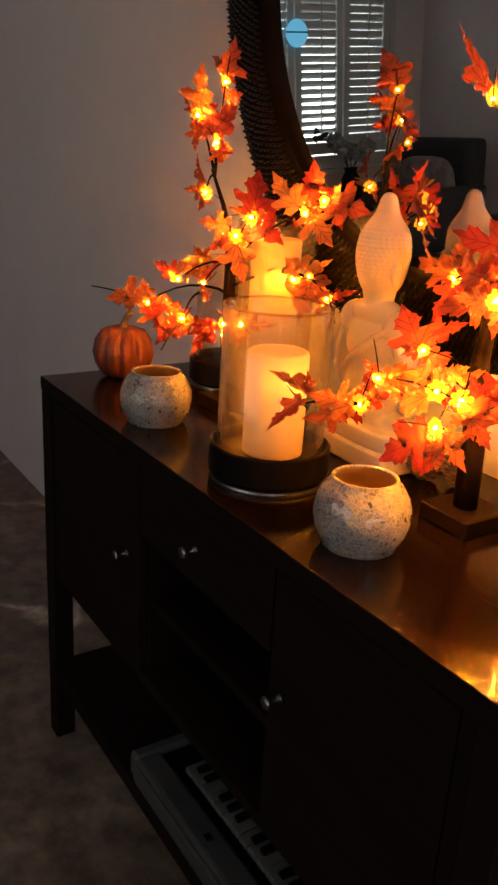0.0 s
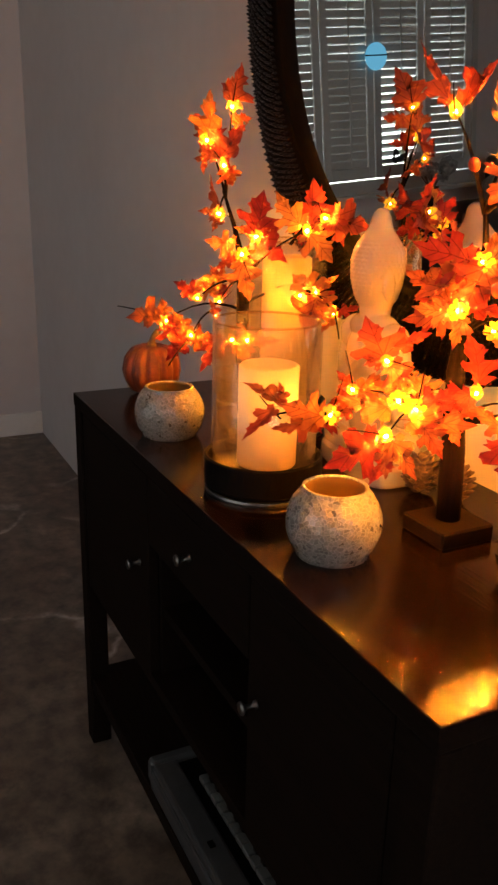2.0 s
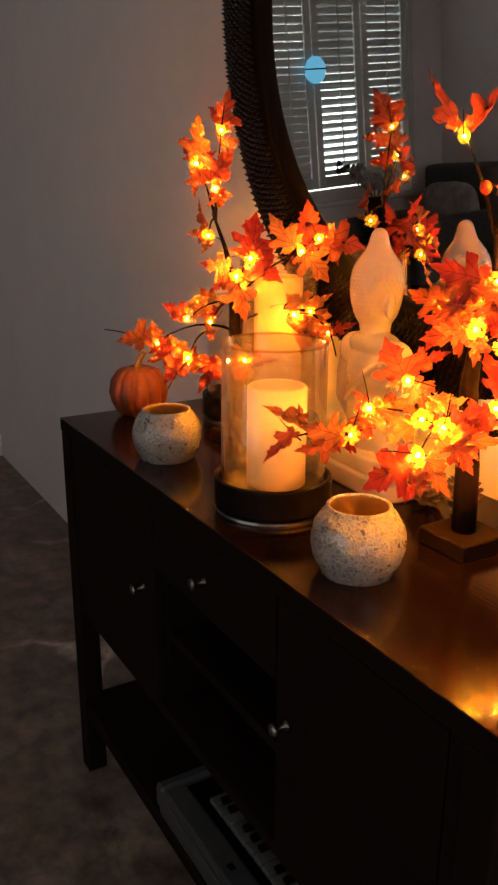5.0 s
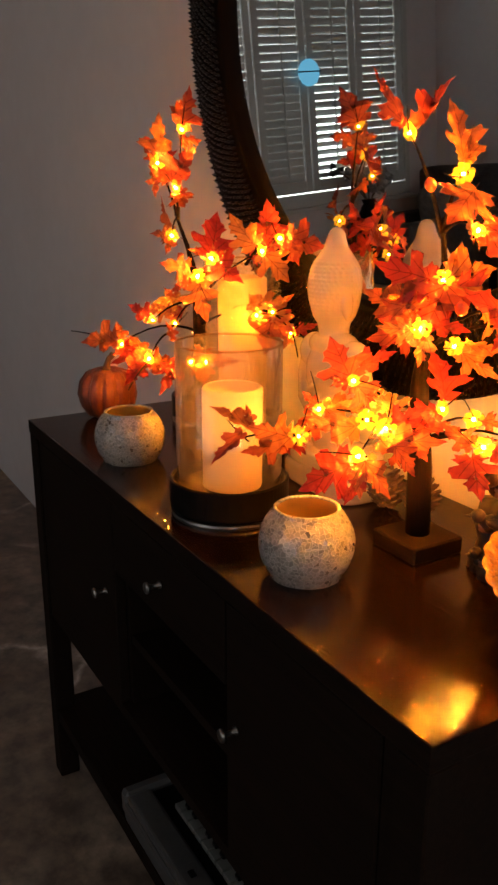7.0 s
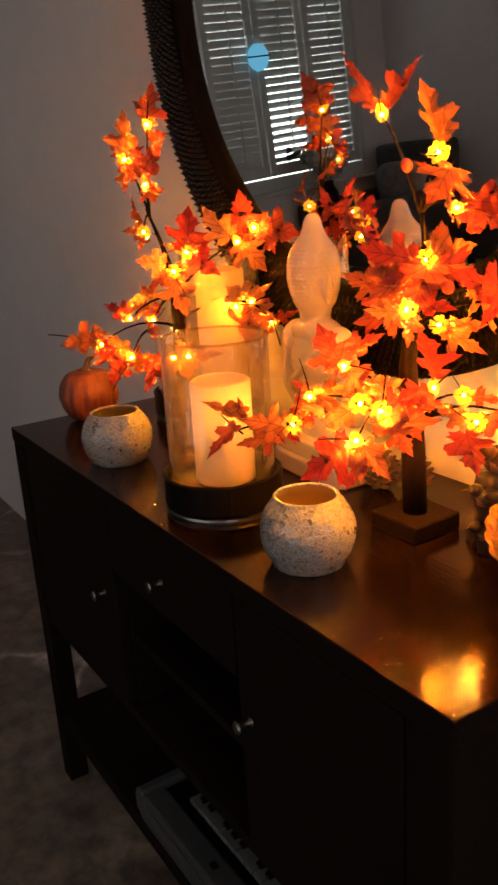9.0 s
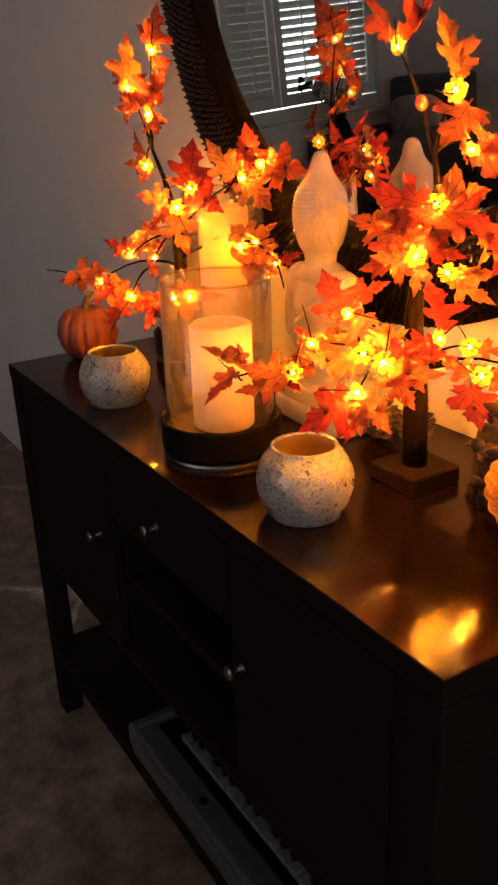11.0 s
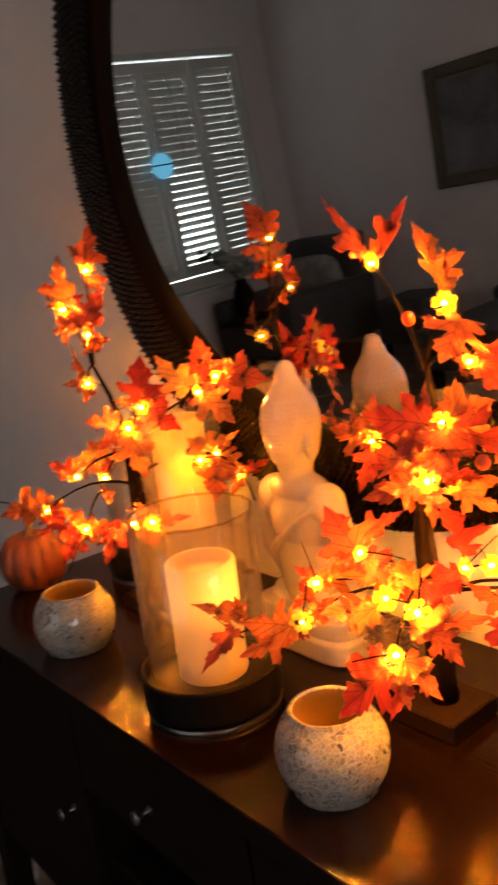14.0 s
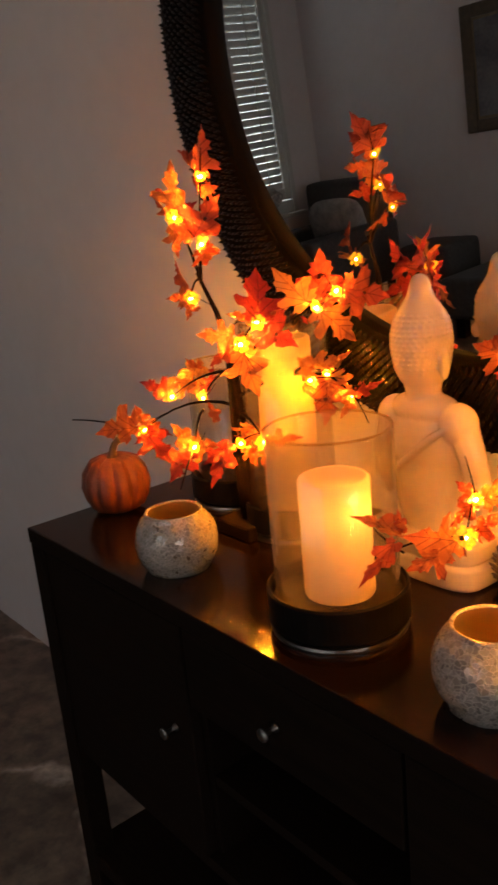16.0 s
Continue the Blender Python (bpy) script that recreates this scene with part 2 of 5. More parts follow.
M_LED = glowing("warm_led", (1.0, 0.35, 0.031), 23000.0)
M_FLAME = glowing("candle_led", (1.0, 0.46, 0.06), 165.0)
M_TALL_FLAME = glowing("tall_candle_led", (1.0, 0.40, 0.05), 11.0)
M_DAY = glowing("overcast_daylight", (0.86, 0.95, 1.0), 5.0)
M_FILL = glowing("fill_daylight", (0.98, 0.98, 0.96), 6.0)
M_BLUE = glowing("blue_disc_glow", (0.15, 0.48, 0.72), 0.85)


def crackle(name):
    """Mosaic of pearly glass chips, each lying at its own slant, in cream grout."""
    m, n, l, b = material(name, (0.6, 0.57, 0.5), 0.22)
    v = coords(n, l)
    vor, cell = n.new("ShaderNodeTexVoronoi"), n.new("ShaderNodeTexVoronoi")
    vor.feature = "DISTANCE_TO_EDGE"
    warp = n.new("ShaderNodeVectorMath")
    warp.operation = "MULTIPLY_ADD"
    nz = n.new("ShaderNodeTexNoise")
    nz.inputs["Scale"].default_value = 120
    l.new(v, nz.inputs["Vector"])
    l.new(nz.outputs["Color"], warp.inputs[0])
    warp.inputs[1].default_value = (0.006, 0.006, 0.006)
    l.new(v, warp.inputs[2])
    for t in (vor, cell):
        t.inputs["Scale"].default_value = 215
        l.new(warp.outputs[0], t.inputs["Vector"])
    sp = n.new("ShaderNodeSeparateColor")
    l.new(cell.outputs["Color"], sp.inputs[0])
    chip = ramp(n, l, sp.outputs[0], [(0.0, (0.19, 0.185, 0.175)), (0.4, (0.235, 0.23, 0.22)), (0.97, (0.29, 0.285, 0.27)), (0.985, (0.08, 0.06, 0.04))])
    cloud = noise_tex(n, l, v, 55, 4)
    grout = ramp(n, l, maths(n, l, "ADD", vor.outputs["Distance"], maths(n, l, "MULTIPLY", cloud, 0.10)), [(0.06, (1, 1, 1)), (0.15, (0, 0, 0))])
    mx = n.new("ShaderNodeMix")
    mx.data_type = "RGBA"
    l.new(maths(n, l, "MULTIPLY", grout, 0.8), mx.inputs[0])
    l.new(chip, mx.inputs[6])
    mx.inputs[7].default_value = (0.43, 0.42, 0.39, 1)
    l.new(mx.outputs[2], b.inputs["Base Color"])
    l.new(maths(n, l, "ADD", ramp(n, l, sp.outputs[1], [(0.1, (0.06,) * 3), (0.5, (0.4,) * 3)]), maths(n, l, "MULTIPLY", grout, 0.4)), b.inputs["Roughness"])
    l.new(maths(n, l, "MULTIPLY", maths(n, l, "GREATER_THAN", sp.outputs[2], 0.965), 0.8), b.inputs["Metallic"])
    b.inputs["Coat Weight"].default_value, b.inputs["Coat Roughness"].default_value = 1.0, 0.03
    b.inputs["Coat IOR"].default_value = 1.75
    slant, geo, add, nrm = n.new("ShaderNodeVectorMath"), n.new("ShaderNodeNewGeometry"), n.new("ShaderNodeVectorMath"), n.new("ShaderNodeVectorMath")
    slant.operation = "SUBTRACT"
    l.new(cell.outputs["Color"], slant.inputs[0])
    slant.inputs[1].default_value = (0.5, 0.5, 0.5)
    add.operation = "MULTIPLY_ADD"
    l.new(slant.outputs[0], add.inputs[0])
    add.inputs[1].default_value = (0.3, 0.3, 0.3)
    l.new(geo.outputs["Normal"], add.inputs[2])
    nrm.operation = "NORMALIZE"
    l.new(add.outputs[0], nrm.inputs[0])
    bp = bump(n, l, grout, b, 0.5, 0.0008)
    l.new(nrm.outputs[0], bp.inputs["Normal"])
    l.new(nrm.outputs[0], b.inputs["Coat Normal"])
    tl, mix = n.new("ShaderNodeBsdfTranslucent"), n.new("ShaderNodeMixShader")
    l.new(mx.outputs[2], tl.inputs[0])
    mix.inputs[0].default_value = 0.20
    l.new(b.outputs[0], mix.inputs[1])
    l.new(tl.outputs[0], mix.inputs[2])
    l.new(mix.outputs[0], n["Material Output"].inputs[0])
    return m


M_CRACKLE = crackle("mosaic_glass")
# the amber holds the warm light that falls into the bowls
M_LINER = through_lit("amber_lit_lining", [(0.2, (0.46, 0.29, 0.085)), (0.8, (0.56, 0.37, 0.12))], 0.55, 0.3, 0.0, 20.0)
M_PUMPKIN = speckled("orange_pumpkin_skin", (0.080, 0.019, 0.009), (0.165, 0.044, 0.019), 0.36, 32, 0.55, 0.0, 0.003)
M_STEM = speckled("dry_stem", (0.07, 0.045, 0.025), (0.15, 0.10, 0.06), 0.8, 60, 0.5)
M_FABRIC = speckled("charcoal_fabric", (0.022, 0.022, 0.023), (0.05, 0.05, 0.05), 0.9, 40, 0.4)
M_PILLOW = speckled("grey_pattern_cloth", (0.10, 0.10, 0.10), (0.30, 0.29, 0.28), 0.9, 14, 0.3)
M_PICFRAME = speckled("aged_gilt_frame", (0.035, 0.026, 0.015), (0.09, 0.065, 0.035), 0.45, 30, 0.4)
M_GILT = speckled("dull_gilt", (0.10, 0.075, 0.035), (0.17, 0.13, 0.07), 0.45, 30, 0.3)
M_PICTURE = speckled("dim_painting", (0.03, 0.034, 0.045), (0.16, 0.16, 0.17), 0.3, 5, 0.05)
M_AMBER = speckled("amber_carnival_glass", (0.36, 0.13, 0.014), (0.72, 0.36, 0.06), 0.16, 110, 1.0, 0.45, 0.004)
M_AMBER_DEEP = speckled("deep_amber_glass", (0.17, 0.036, 0.008), (0.46, 0.15, 0.025), 0.16, 110, 1.0, 0.45, 0.004)
for amber in (M_AMBER, M_AMBER_DEEP):
    amber.node_tree.nodes["Principled BSDF"].inputs["Coat Weight"].default_value = 1.0
    amber.node_tree.nodes["Principled BSDF"].inputs["Coat Roughness"].default_value = 0.08
M_BIRD = speckled("brown_painted_resin", (0.010, 0.004, 0.0025), (0.036, 0.015, 0.009), 0.5, 70, 0.4)
M_BIRD_BLUE = speckled("grey_blue_resin", (0.006, 0.005, 0.005), (0.026, 0.020, 0.020), 0.5, 70, 0.4)
M_BREAST = speckled("rosy_painted_resin", (0.05, 0.022, 0.016), (0.11, 0.055, 0.045), 0.5, 60, 0.3)
for resin in (M_BIRD, M_BIRD_BLUE):
    resin.node_tree.nodes["Principled BSDF"].inputs["Specular IOR Level"].default_value = 0.12
M_FEATHER = speckled("grey_feather", (0.030, 0.030, 0.033), (0.085, 0.082, 0.085), 0.8, 60, 0.4)
M_CONE = speckled("pinecone_scales", (0.045, 0.026, 0.018), (0.13, 0.085, 0.06), 0.7, 80, 0.4)
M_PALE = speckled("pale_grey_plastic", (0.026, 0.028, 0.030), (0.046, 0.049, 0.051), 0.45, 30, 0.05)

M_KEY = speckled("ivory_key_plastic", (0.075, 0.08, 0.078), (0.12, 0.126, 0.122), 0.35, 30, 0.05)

# ---- mesh helpers ----


def part(name, bm, mat, parent=None, label="", smooth=False):
    me = bpy.data.meshes.new(name)
    bm.to_mesh(me)
    bm.free()
    me.materials.append(mat)
    if smooth:
        me.polygons.foreach_set("use_smooth", [True] * len(me.polygons))
    ob = new(name, me)
    if parent:
        ob.parent = parent
    if label:
        ob["label"] = label
    return ob


def share(name, me, parent, m):
    ob = new(name, me)
    ob.parent = parent
    ob.matrix_basis = m
    return ob


def thing(name, at, label, category, group="", kind="", rz=0):
    e = new(name)
    e.matrix_basis = pose(*at, 0, 0, rz)
    e.empty_display_size = 0.02
    return tagged(e, label, category, group, kind)


def box(bm, x0, x1, y0, y1, z0, z1, bevel=0.0, seg=1):
    made = bmesh.ops.create_cube(bm, size=1)["verts"]
    bmesh.ops.scale(bm, vec=(x1 - x0, y1 - y0, z1 - z0), verts=made)
    bmesh.ops.translate(bm, vec=((x0 + x1) / 2, (y0 + y1) / 2, (z0 + z1) / 2), verts=made)
    if bevel:
        edges = list({e for v in made for e in v.link_edges})
        bmesh.ops.bevel(bm, geom=edges, offset=bevel, segments=seg, affect="EDGES", profile=0.6)
    return bm


def boxed(*a, **k):
    return box(bmesh.new(), *a, **k)


def lathe(profile, seg=48, wobble=None, bm=None):
    """Turns (radius, z) pairs round the z axis; wobble(angle, z) scales the radius."""
    bm = bm or bmesh.new()
    rings = []
    for r, z in profile:
        if r < 1e-6:
            rings.append([bm.verts.new((0, 0, z))])
            continue
        ring = []
        for k in range(seg):
            a = 2 * math.pi * k / seg
            q = r * (wobble(a, z) if wobble else 1)
            ring.append(bm.verts.new((q * math.cos(a), q * math.sin(a), z)))
        rings.append(ring)
    for a, b in zip(rings, rings[1:]):
        for k in range(seg):
            j = (k + 1) % seg
            if len(a) == 1 and len(b) == 1:
                continue
            if len(a) == 1:
                bm.faces.new((a[0], b[j], b[k]))
            elif len(b) == 1:
                bm.faces.new((a[k], a[j], b[0]))
            else:
                bm.faces.new((a[k], a[j], b[j], b[k]))
    bmesh.ops.recalc_face_normals(bm, faces=bm.faces[:])
    return bm


def tube(points, radii, seg=7, bm=None):
    """A tapered, closed tube through the points."""
    bm = bm or bmesh.new()
    pts = [Vector(p) for p in points]
    rings, side = [], None
    for k, p in enumerate(pts):
        d = (pts[min(k + 1, len(pts) - 1)] - pts[max(k - 1, 0)]).normalized()
        if side is None:
            side = d.orthogonal().normalized()
        side = (side - d * side.dot(d)).normalized()
        other = d.cross(side)
        r = radii[k]
        rings.append([bm.verts.new(p + r * (math.cos(2 * math.pi * j / seg) * side + math.sin(2 * math.pi * j / seg) * other)) for j in range(seg)])
    for a, b in zip(rings, rings[1:]):
        for j in range(seg):
            bm.faces.new((a[j], a[(j + 1) % seg], b[(j + 1) % seg], b[j]))
    bm.faces.new(rings[0][::-1])
    bm.faces.new(rings[-1])
    return bm


def blob(bm, at, size, turn=(0, 0, 0), sub=3):
    made = bmesh.ops.create_icosphere(bm, subdivisions=sub, radius=1)["verts"]
    bmesh.ops.transform(bm, matrix=Matrix.LocRotScale(at, Euler([radians(a) for a in turn]), size), verts=made)
    return bm


def bend(a, b, lift, n=7):
    """A curved way from a to b that bows upward by lift."""
    a, b = Vector(a), Vector(b)
    return [a.lerp(b, k / (n - 1)) + Vector((0, 0, lift * 4 * (k / (n - 1)) * (1 - k / (n - 1)))) for k in range(n)]


# ---- the room ----
def structure(name, bm, mat, label):
    return tagged(part(name, bm, mat), label, name.split("_")[0], kind="structure")


structure("floor", boxed(LEFT_X - 0.2, RIGHT_X + 0.2, BACK_Y - 0.2, WALL_Y + 0.2, -0.12, FLOOR_Z), M_FLOOR, "dark brown veined stone floor")
structure("ceiling", boxed(LEFT_X - 0.2, RIGHT_X + 0.2, BACK_Y - 0.2, WALL_Y + 0.2, CEIL_Z, CEIL_Z + 0.12), M_CEIL, "plain pale ceiling")
structure("wall_north", boxed(LEFT_X - 0.15, RIGHT_X + 0.15, WALL_Y, WALL_Y + 0.15, 0, CEIL_Z), M_WALL, "plain grey painted wall behind the console")


def pierced(axis, at0, at1, lo, hi, h0, h1, z0, z1):
    """A wall with one opening, from four blocks."""
    bm = bmesh.new()
    for a, b, c, d in ((lo, h0, 0, CEIL_Z), (h1, hi, 0, CEIL_Z), (h0, h1, 0, z0), (h0, h1, z1, CEIL_Z)):
        if axis == "x":
            box(bm, at0, at1, a, b, c, d)
        else:
            box(bm, a, b, at0, at1, c, d)
    return bm


W1 = (-3.515, -1.712, 0.80, 2.38)
structure("wall_west", pierced("x", LEFT_X - 0.15, LEFT_X, BACK_Y, RETURN_Y, W1[0], W1[1], W1[2], W1[3]), M_WALL, "grey painted wall with a shuttered window")
structure("wall_return", boxed(LEFT_X - 0.15, RETURN_X, RETURN_Y, WALL_Y, 0, CEIL_Z), M_WALL, "plain grey painted wall corner beside the console")
# opening for an unseen window, added to brighten the room and the bowls
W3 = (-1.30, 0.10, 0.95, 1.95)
structure("wall_east", pierced("x", RIGHT_X, RIGHT_X + 0.15, BACK_Y, WALL_Y, W3[0], W3[1], W3[2], W3[3]), M_WALL, "grey painted wall with an added unseen window")
structure("wall_south", pierced("y", BACK_Y - 0.15, BACK_Y, LEFT_X - 0.15, RIGHT_X + 0.15, -1.25, 1.75, 0.6, 2.4), M_WALL, "grey painted wall with a window")
structure("baseboard", boxed(RETURN_X, RETURN_X + 0.014, RETURN_Y, WALL_Y, 0, 0.1, bevel=0.003), M_TRIM, "white painted baseboard")

# ---- shuttered window ----
win = tagged(new("window_1"), "white plantation shutters over a daylit window", "window", kind="structure")
y0, y1, z0, z1 = W1
fr = bmesh.new()
for a, b, c, d in ((y0 - 0.03, y0 + 0.018, z0 - 0.075, z1 + 0.03), (y1 - 0.018, y1 + 0.075, z0 - 0.075, z1 + 0.03), (y0 + 0.018, y1 - 0.018, z1 - 0.018, z1 + 0.03), (y0 + 0.018, y1 - 0.018, z0 - 0.075, z0 + 0.018)):
    box(fr, LEFT_X - 0.03, LEFT_X + 0.03, a, b, c, d, bevel=0.005)
part("window_frame", fr, M_SHUTTER, win)
part("window_sill", boxed(LEFT_X - 0.03, LEFT_X + 0.07, y0 - 0.09, y1 + 0.09, z0 - 0.11, z0 - 0.077, bevel=0.006), M_SHUTTER, win)
part("pane", boxed(LEFT_X - 0.125, LEFT_X - 0.12, y0, y1, z0, z1), M_GLASS, win).visible_shadow = False
PW = (y1 - y0 - 0.036) / 4
for k in range(4):
    pa = y0 + 0.018 + k * PW + 0.0045
    pb = pa + PW - 0.009
    za, zb = z0 + 0.028, z1 - 0.033
    bm = bmesh.new()
    for a, b, c, d in ((pa, pa + 0.056, za, zb), (pb - 0.056, pb, za, zb), (pa + 0.056, pb - 0.056, za, za + 0.082), (pa + 0.056, pb - 0.056, zb - 0.074, zb)):
        box(bm, LEFT_X - 0.02, LEFT_X + 0.018, a, b, c, d, bevel=0.004)
    panel = part("shutter_panel", bm, M_SHUTTER, win)
    la, lb = pa + 0.059, pb - 0.059
    bm = bmesh.new()
    outline = [(-0.031, 0), (-0.018, 0.0045), (0.0, 0.0055), (0.018, 0.0045), (0.031, 0), (0.018, -0.0045), (0, -0.0055), (-0.018, -0.0045)]
    ends = [[bm.verts.new((x, e * (lb - la) / 2, z)) for x, z in outline] for e in (-1, 1)]
    for j in range(8):
        bm.faces.new((ends[0][j], ends[0][(j + 1) % 8], ends[1][(j + 1) % 8], ends[1][j]))
    bm.faces.new(ends[0])
    bm.faces.new(ends[1][::-1])
    bmesh.ops.recalc_face_normals(bm, faces=bm.faces[:])
    sm = bpy.data.meshes.new("louver")
    bm.to_mesh(sm)
    bm.free()
    sm.materials.append(M_SHUTTER)
    z = za + 0.108
    while z < zb - 0.095:
        tilt, chord = (79, 1.12) if k in (0, 3) else (80, 1.15)
        if k == 1 and z < 1.65:
            tilt, chord = 52 + 27 * max(0, (z - 1.2) / 0.45), 1.0 + 0.12 * max(0, (z - 1.2) / 0.45)
        if k == 2:
            tilt, chord = (83, 1.22) if z < 1.6 else (79, 1.12)
        share("louver", sm, panel, pose(LEFT_X, (la + lb) / 2, z, 0, -tilt, 0) @ Matrix.Diagonal((0.77 * chord, 1, 0.85, 1)))
        z += 0.0546
    part("tilt_rod", boxed(LEFT_X + 0.033, LEFT_X + 0.045, (la + lb) / 2 - 0.006, (la + lb) / 2 + 0.006, za + 0.1, zb - 0.1, bevel=0.003), M_SHUTTER, panel)
tagged(part("backdrop", boxed(LEFT_X - 0.52, LEFT_X - 0.5, y0 - 0.9, y1 + 0.9, z0 - 1.0, z1 + 0.9), M_DAY), "bright overcast daylight outside the window", "backdrop", kind="structure")
# the disc's glow is even emission of its own; no daylight passes through
catcher = thing("suncatcher", (LEFT_X + 0.055, -2.605, 1.643), "pale blue self-glowing disc hanging before the shutters", "ornament")
disc = bmesh.new()
bmesh.ops.create_cone(disc, cap_ends=True, segments=40, radius1=0.090, radius2=0.090, depth=0.008)
part("disc", disc, M_BLUE, catcher).matrix_basis = pose(0, 0, 0, 0, 90, 0)
part("crossbar", boxed(0.006, 0.011, -0.096, 0.096, 0.002, 0.011, bevel=0.001), M_MATTE, catcher, "thin dark crossbar")

win2 = tagged(new("window_2"), "white framed window admitting soft daylight", "window", kind="structure")
fr = bmesh.new()
for a, b, c, d in ((-1.32, -1.24, 0.53, 2.47), (1.74, 1.82, 0.53, 2.47), (-1.24, 1.74, 2.39, 2.47), (-1.24, 1.74, 0.53, 0.61), (0.21, 0.29, 0.61, 2.39)):
    box(fr, a, b, BACK_Y - 0.02, BACK_Y + 0.02, c, d, bevel=0.004)
part("window_frame", fr, M_TRIM, win2)
for a, b in ((-1.24, 0.21), (0.29, 1.74)):
    part("pane", boxed(a, b, BACK_Y - 0.012, BACK_Y - 0.008, 0.61, 2.39), M_GLASS, win2).visible_shadow = False
    bars = bmesh.new()
    box(bars, a, b, BACK_Y - 0.006, BACK_Y + 0.008, 1.49, 1.51)
    box(bars, (a + b) / 2 - 0.01, (a + b) / 2 + 0.01, BACK_Y - 0.006, BACK_Y + 0.010, 0.61, 2.39)
    part("glazing_bar", bars, M_TRIM, win2)

# added fill light: an unseen window with a glowing sheet behind it
fill_win = tagged(new("fill_window"), "unseen window added at the room's far end as fill light", "window", kind="structure")
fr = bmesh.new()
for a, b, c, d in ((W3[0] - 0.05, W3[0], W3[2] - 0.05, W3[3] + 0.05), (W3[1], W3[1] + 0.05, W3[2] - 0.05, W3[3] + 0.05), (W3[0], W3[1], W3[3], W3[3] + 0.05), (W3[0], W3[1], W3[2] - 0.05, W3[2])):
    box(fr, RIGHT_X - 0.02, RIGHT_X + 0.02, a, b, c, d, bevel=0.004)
part("window_frame", fr, M_TRIM, fill_win)
part("pane", boxed(RIGHT_X + 0.06, RIGHT_X + 0.065, W3[0], W3[1], W3[2], W3[3]), M_GLASS, fill_win).visible_shadow = False
tagged(part("backdrop", boxed(RIGHT_X + 0.16, RIGHT_X + 0.18, W3[0] - 0.05, W3[1] + 0.05, W3[2] - 0.05, W3[3] + 0.05), M_FILL), "glowing fill sheet outside the added far window", "backdrop", kind="structure")

# ---- console table ----
con = thing("console_table", (0, 0, 0), "espresso-stained wooden console with doors, drawer and open shelf", "table")
TX0, TX1, TY0, TY1 = -1.05, 0.0, 0.0, 0.375
top = part("tabletop", boxed(TX0, TX1, TY0, TY1, TOP_Z - 0.024, TOP_Z, bevel=0.002, seg=2), M_TOP, con, "glossy espresso top with fine wood grain")
top.data.materials.append(M_BODY)
for f in top.data.polygons:
    f.material_index = 0 if f.normal.z > 0.3 else 1
for x in (TX0 + 0.001, TX1 - 0.039):
    for y in (TY0 + 0.001, TY1 - 0.039):
        bm = boxed(x, x + 0.038, y, y + 0.038, FLOOR_Z, TOP_Z - 0.025, bevel=0.002)
        part("leg", bm, M_BODY, con)
BZ0, BZ1 = 0.365, TOP_Z - 0.025
IX0, IX1 = TX0 + 0.04, TX1 - 0.04
part("end_panel", boxed(IX0 - 0.0, IX0 + 0.018, 0.006, 0.365, BZ0, BZ1), M_BODY, con)
part("end_panel", boxed(IX1 - 0.018, IX1, 0.006, 0.365, BZ0, BZ1), M_BODY, con)
part("back_panel", boxed(IX0 + 0.018, IX1 - 0.018, 0.355, 0.365, BZ0, BZ1), M_BODY, con)
part("bottom_panel", boxed(IX0 + 0.018, IX1 - 0.018, 0.006, 0.355, BZ0, BZ0 + 0.018), M_BODY, con)
D0, D1 = -0.665, -0.315
for x in (D0, D1 - 0.016):
    part("divider", boxed(x, x + 0.016, 0.022, 0.355, BZ0 + 0.018, BZ1), M_BODY, con)
part("inner_shelf", boxed(D0 + 0.016, D1 - 0.016, 0.024, 0.354, 0.485, 0.5), M_BODY, con)
part("lower_shelf", boxed(TX0 + 0.004, TX1 - 0.004, 0.004, 0.37, 0.13, 0.158, bevel=0.002), M_BODY, con)


def knob(parent, x, z):
    k = part("knob", lathe([(0, 0), (0.0065, 0), (0.0065, 0.002), (0.0036, 0.004), (0.0034, 0.014), (0.0050, 0.0175), (0.0088, 0.0195), (0.0096, 0.0215), (0.0090, 0.0235), (0.0050, 0.0250), (0, 0.0254)], 24), M_METAL, parent, "round brushed nickel knob", smooth=True)
    k.matrix_basis = pose(x, 0.0035, z, 90) @ Matrix.Diagonal((0.82, 0.82, 0.86, 1))


def front(name, x0, x1, za, zb, kx, kz):
    p = part(name, boxed(x0, x1, 0.004, 0.022, za, zb, bevel=0.002), M_BODY, con)
    knob(p, kx, kz)


front("door", IX0 + 0.020, D0 + 0.006, BZ0 + 0.004, BZ1 - 0.003, -0.693, 0.559)
front("door", D1 - 0.006, IX1 - 0.020, BZ0 + 0.004, BZ1 - 0.003, -0.297, 0.565)
front("drawer", D0 + 0.010, D1 - 0.010, 0.605, BZ1 - 0.003, -0.492, 0.656)

# toy keyboard on the lower shelf
toy = thing("keyboard", (-0.37, 0.07, 0.159), "pale grey toy keyboard lying on the console's shelf", "keyboard")
bm = boxed(-0.30, 0.29, -0.066, 0.075, 0, 0.040, bevel=0.008, seg=2)
box(bm, -0.31, -0.285, -0.066, 0.055, 0.012, 0.056, bevel=0.006)
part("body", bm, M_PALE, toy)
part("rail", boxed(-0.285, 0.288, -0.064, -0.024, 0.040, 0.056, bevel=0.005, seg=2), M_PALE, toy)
part("key_bed", boxed(-0.284, 0.284, -0.0235, 0.070, 0.0402, 0.0452), M_BLACK, toy, "dark bed under the keys")
part("button", boxed(-0.10, -0.086, -0.050, -0.040, 0.056, 0.0585, bevel=0.001), M_BLACK, toy, "small dark button")
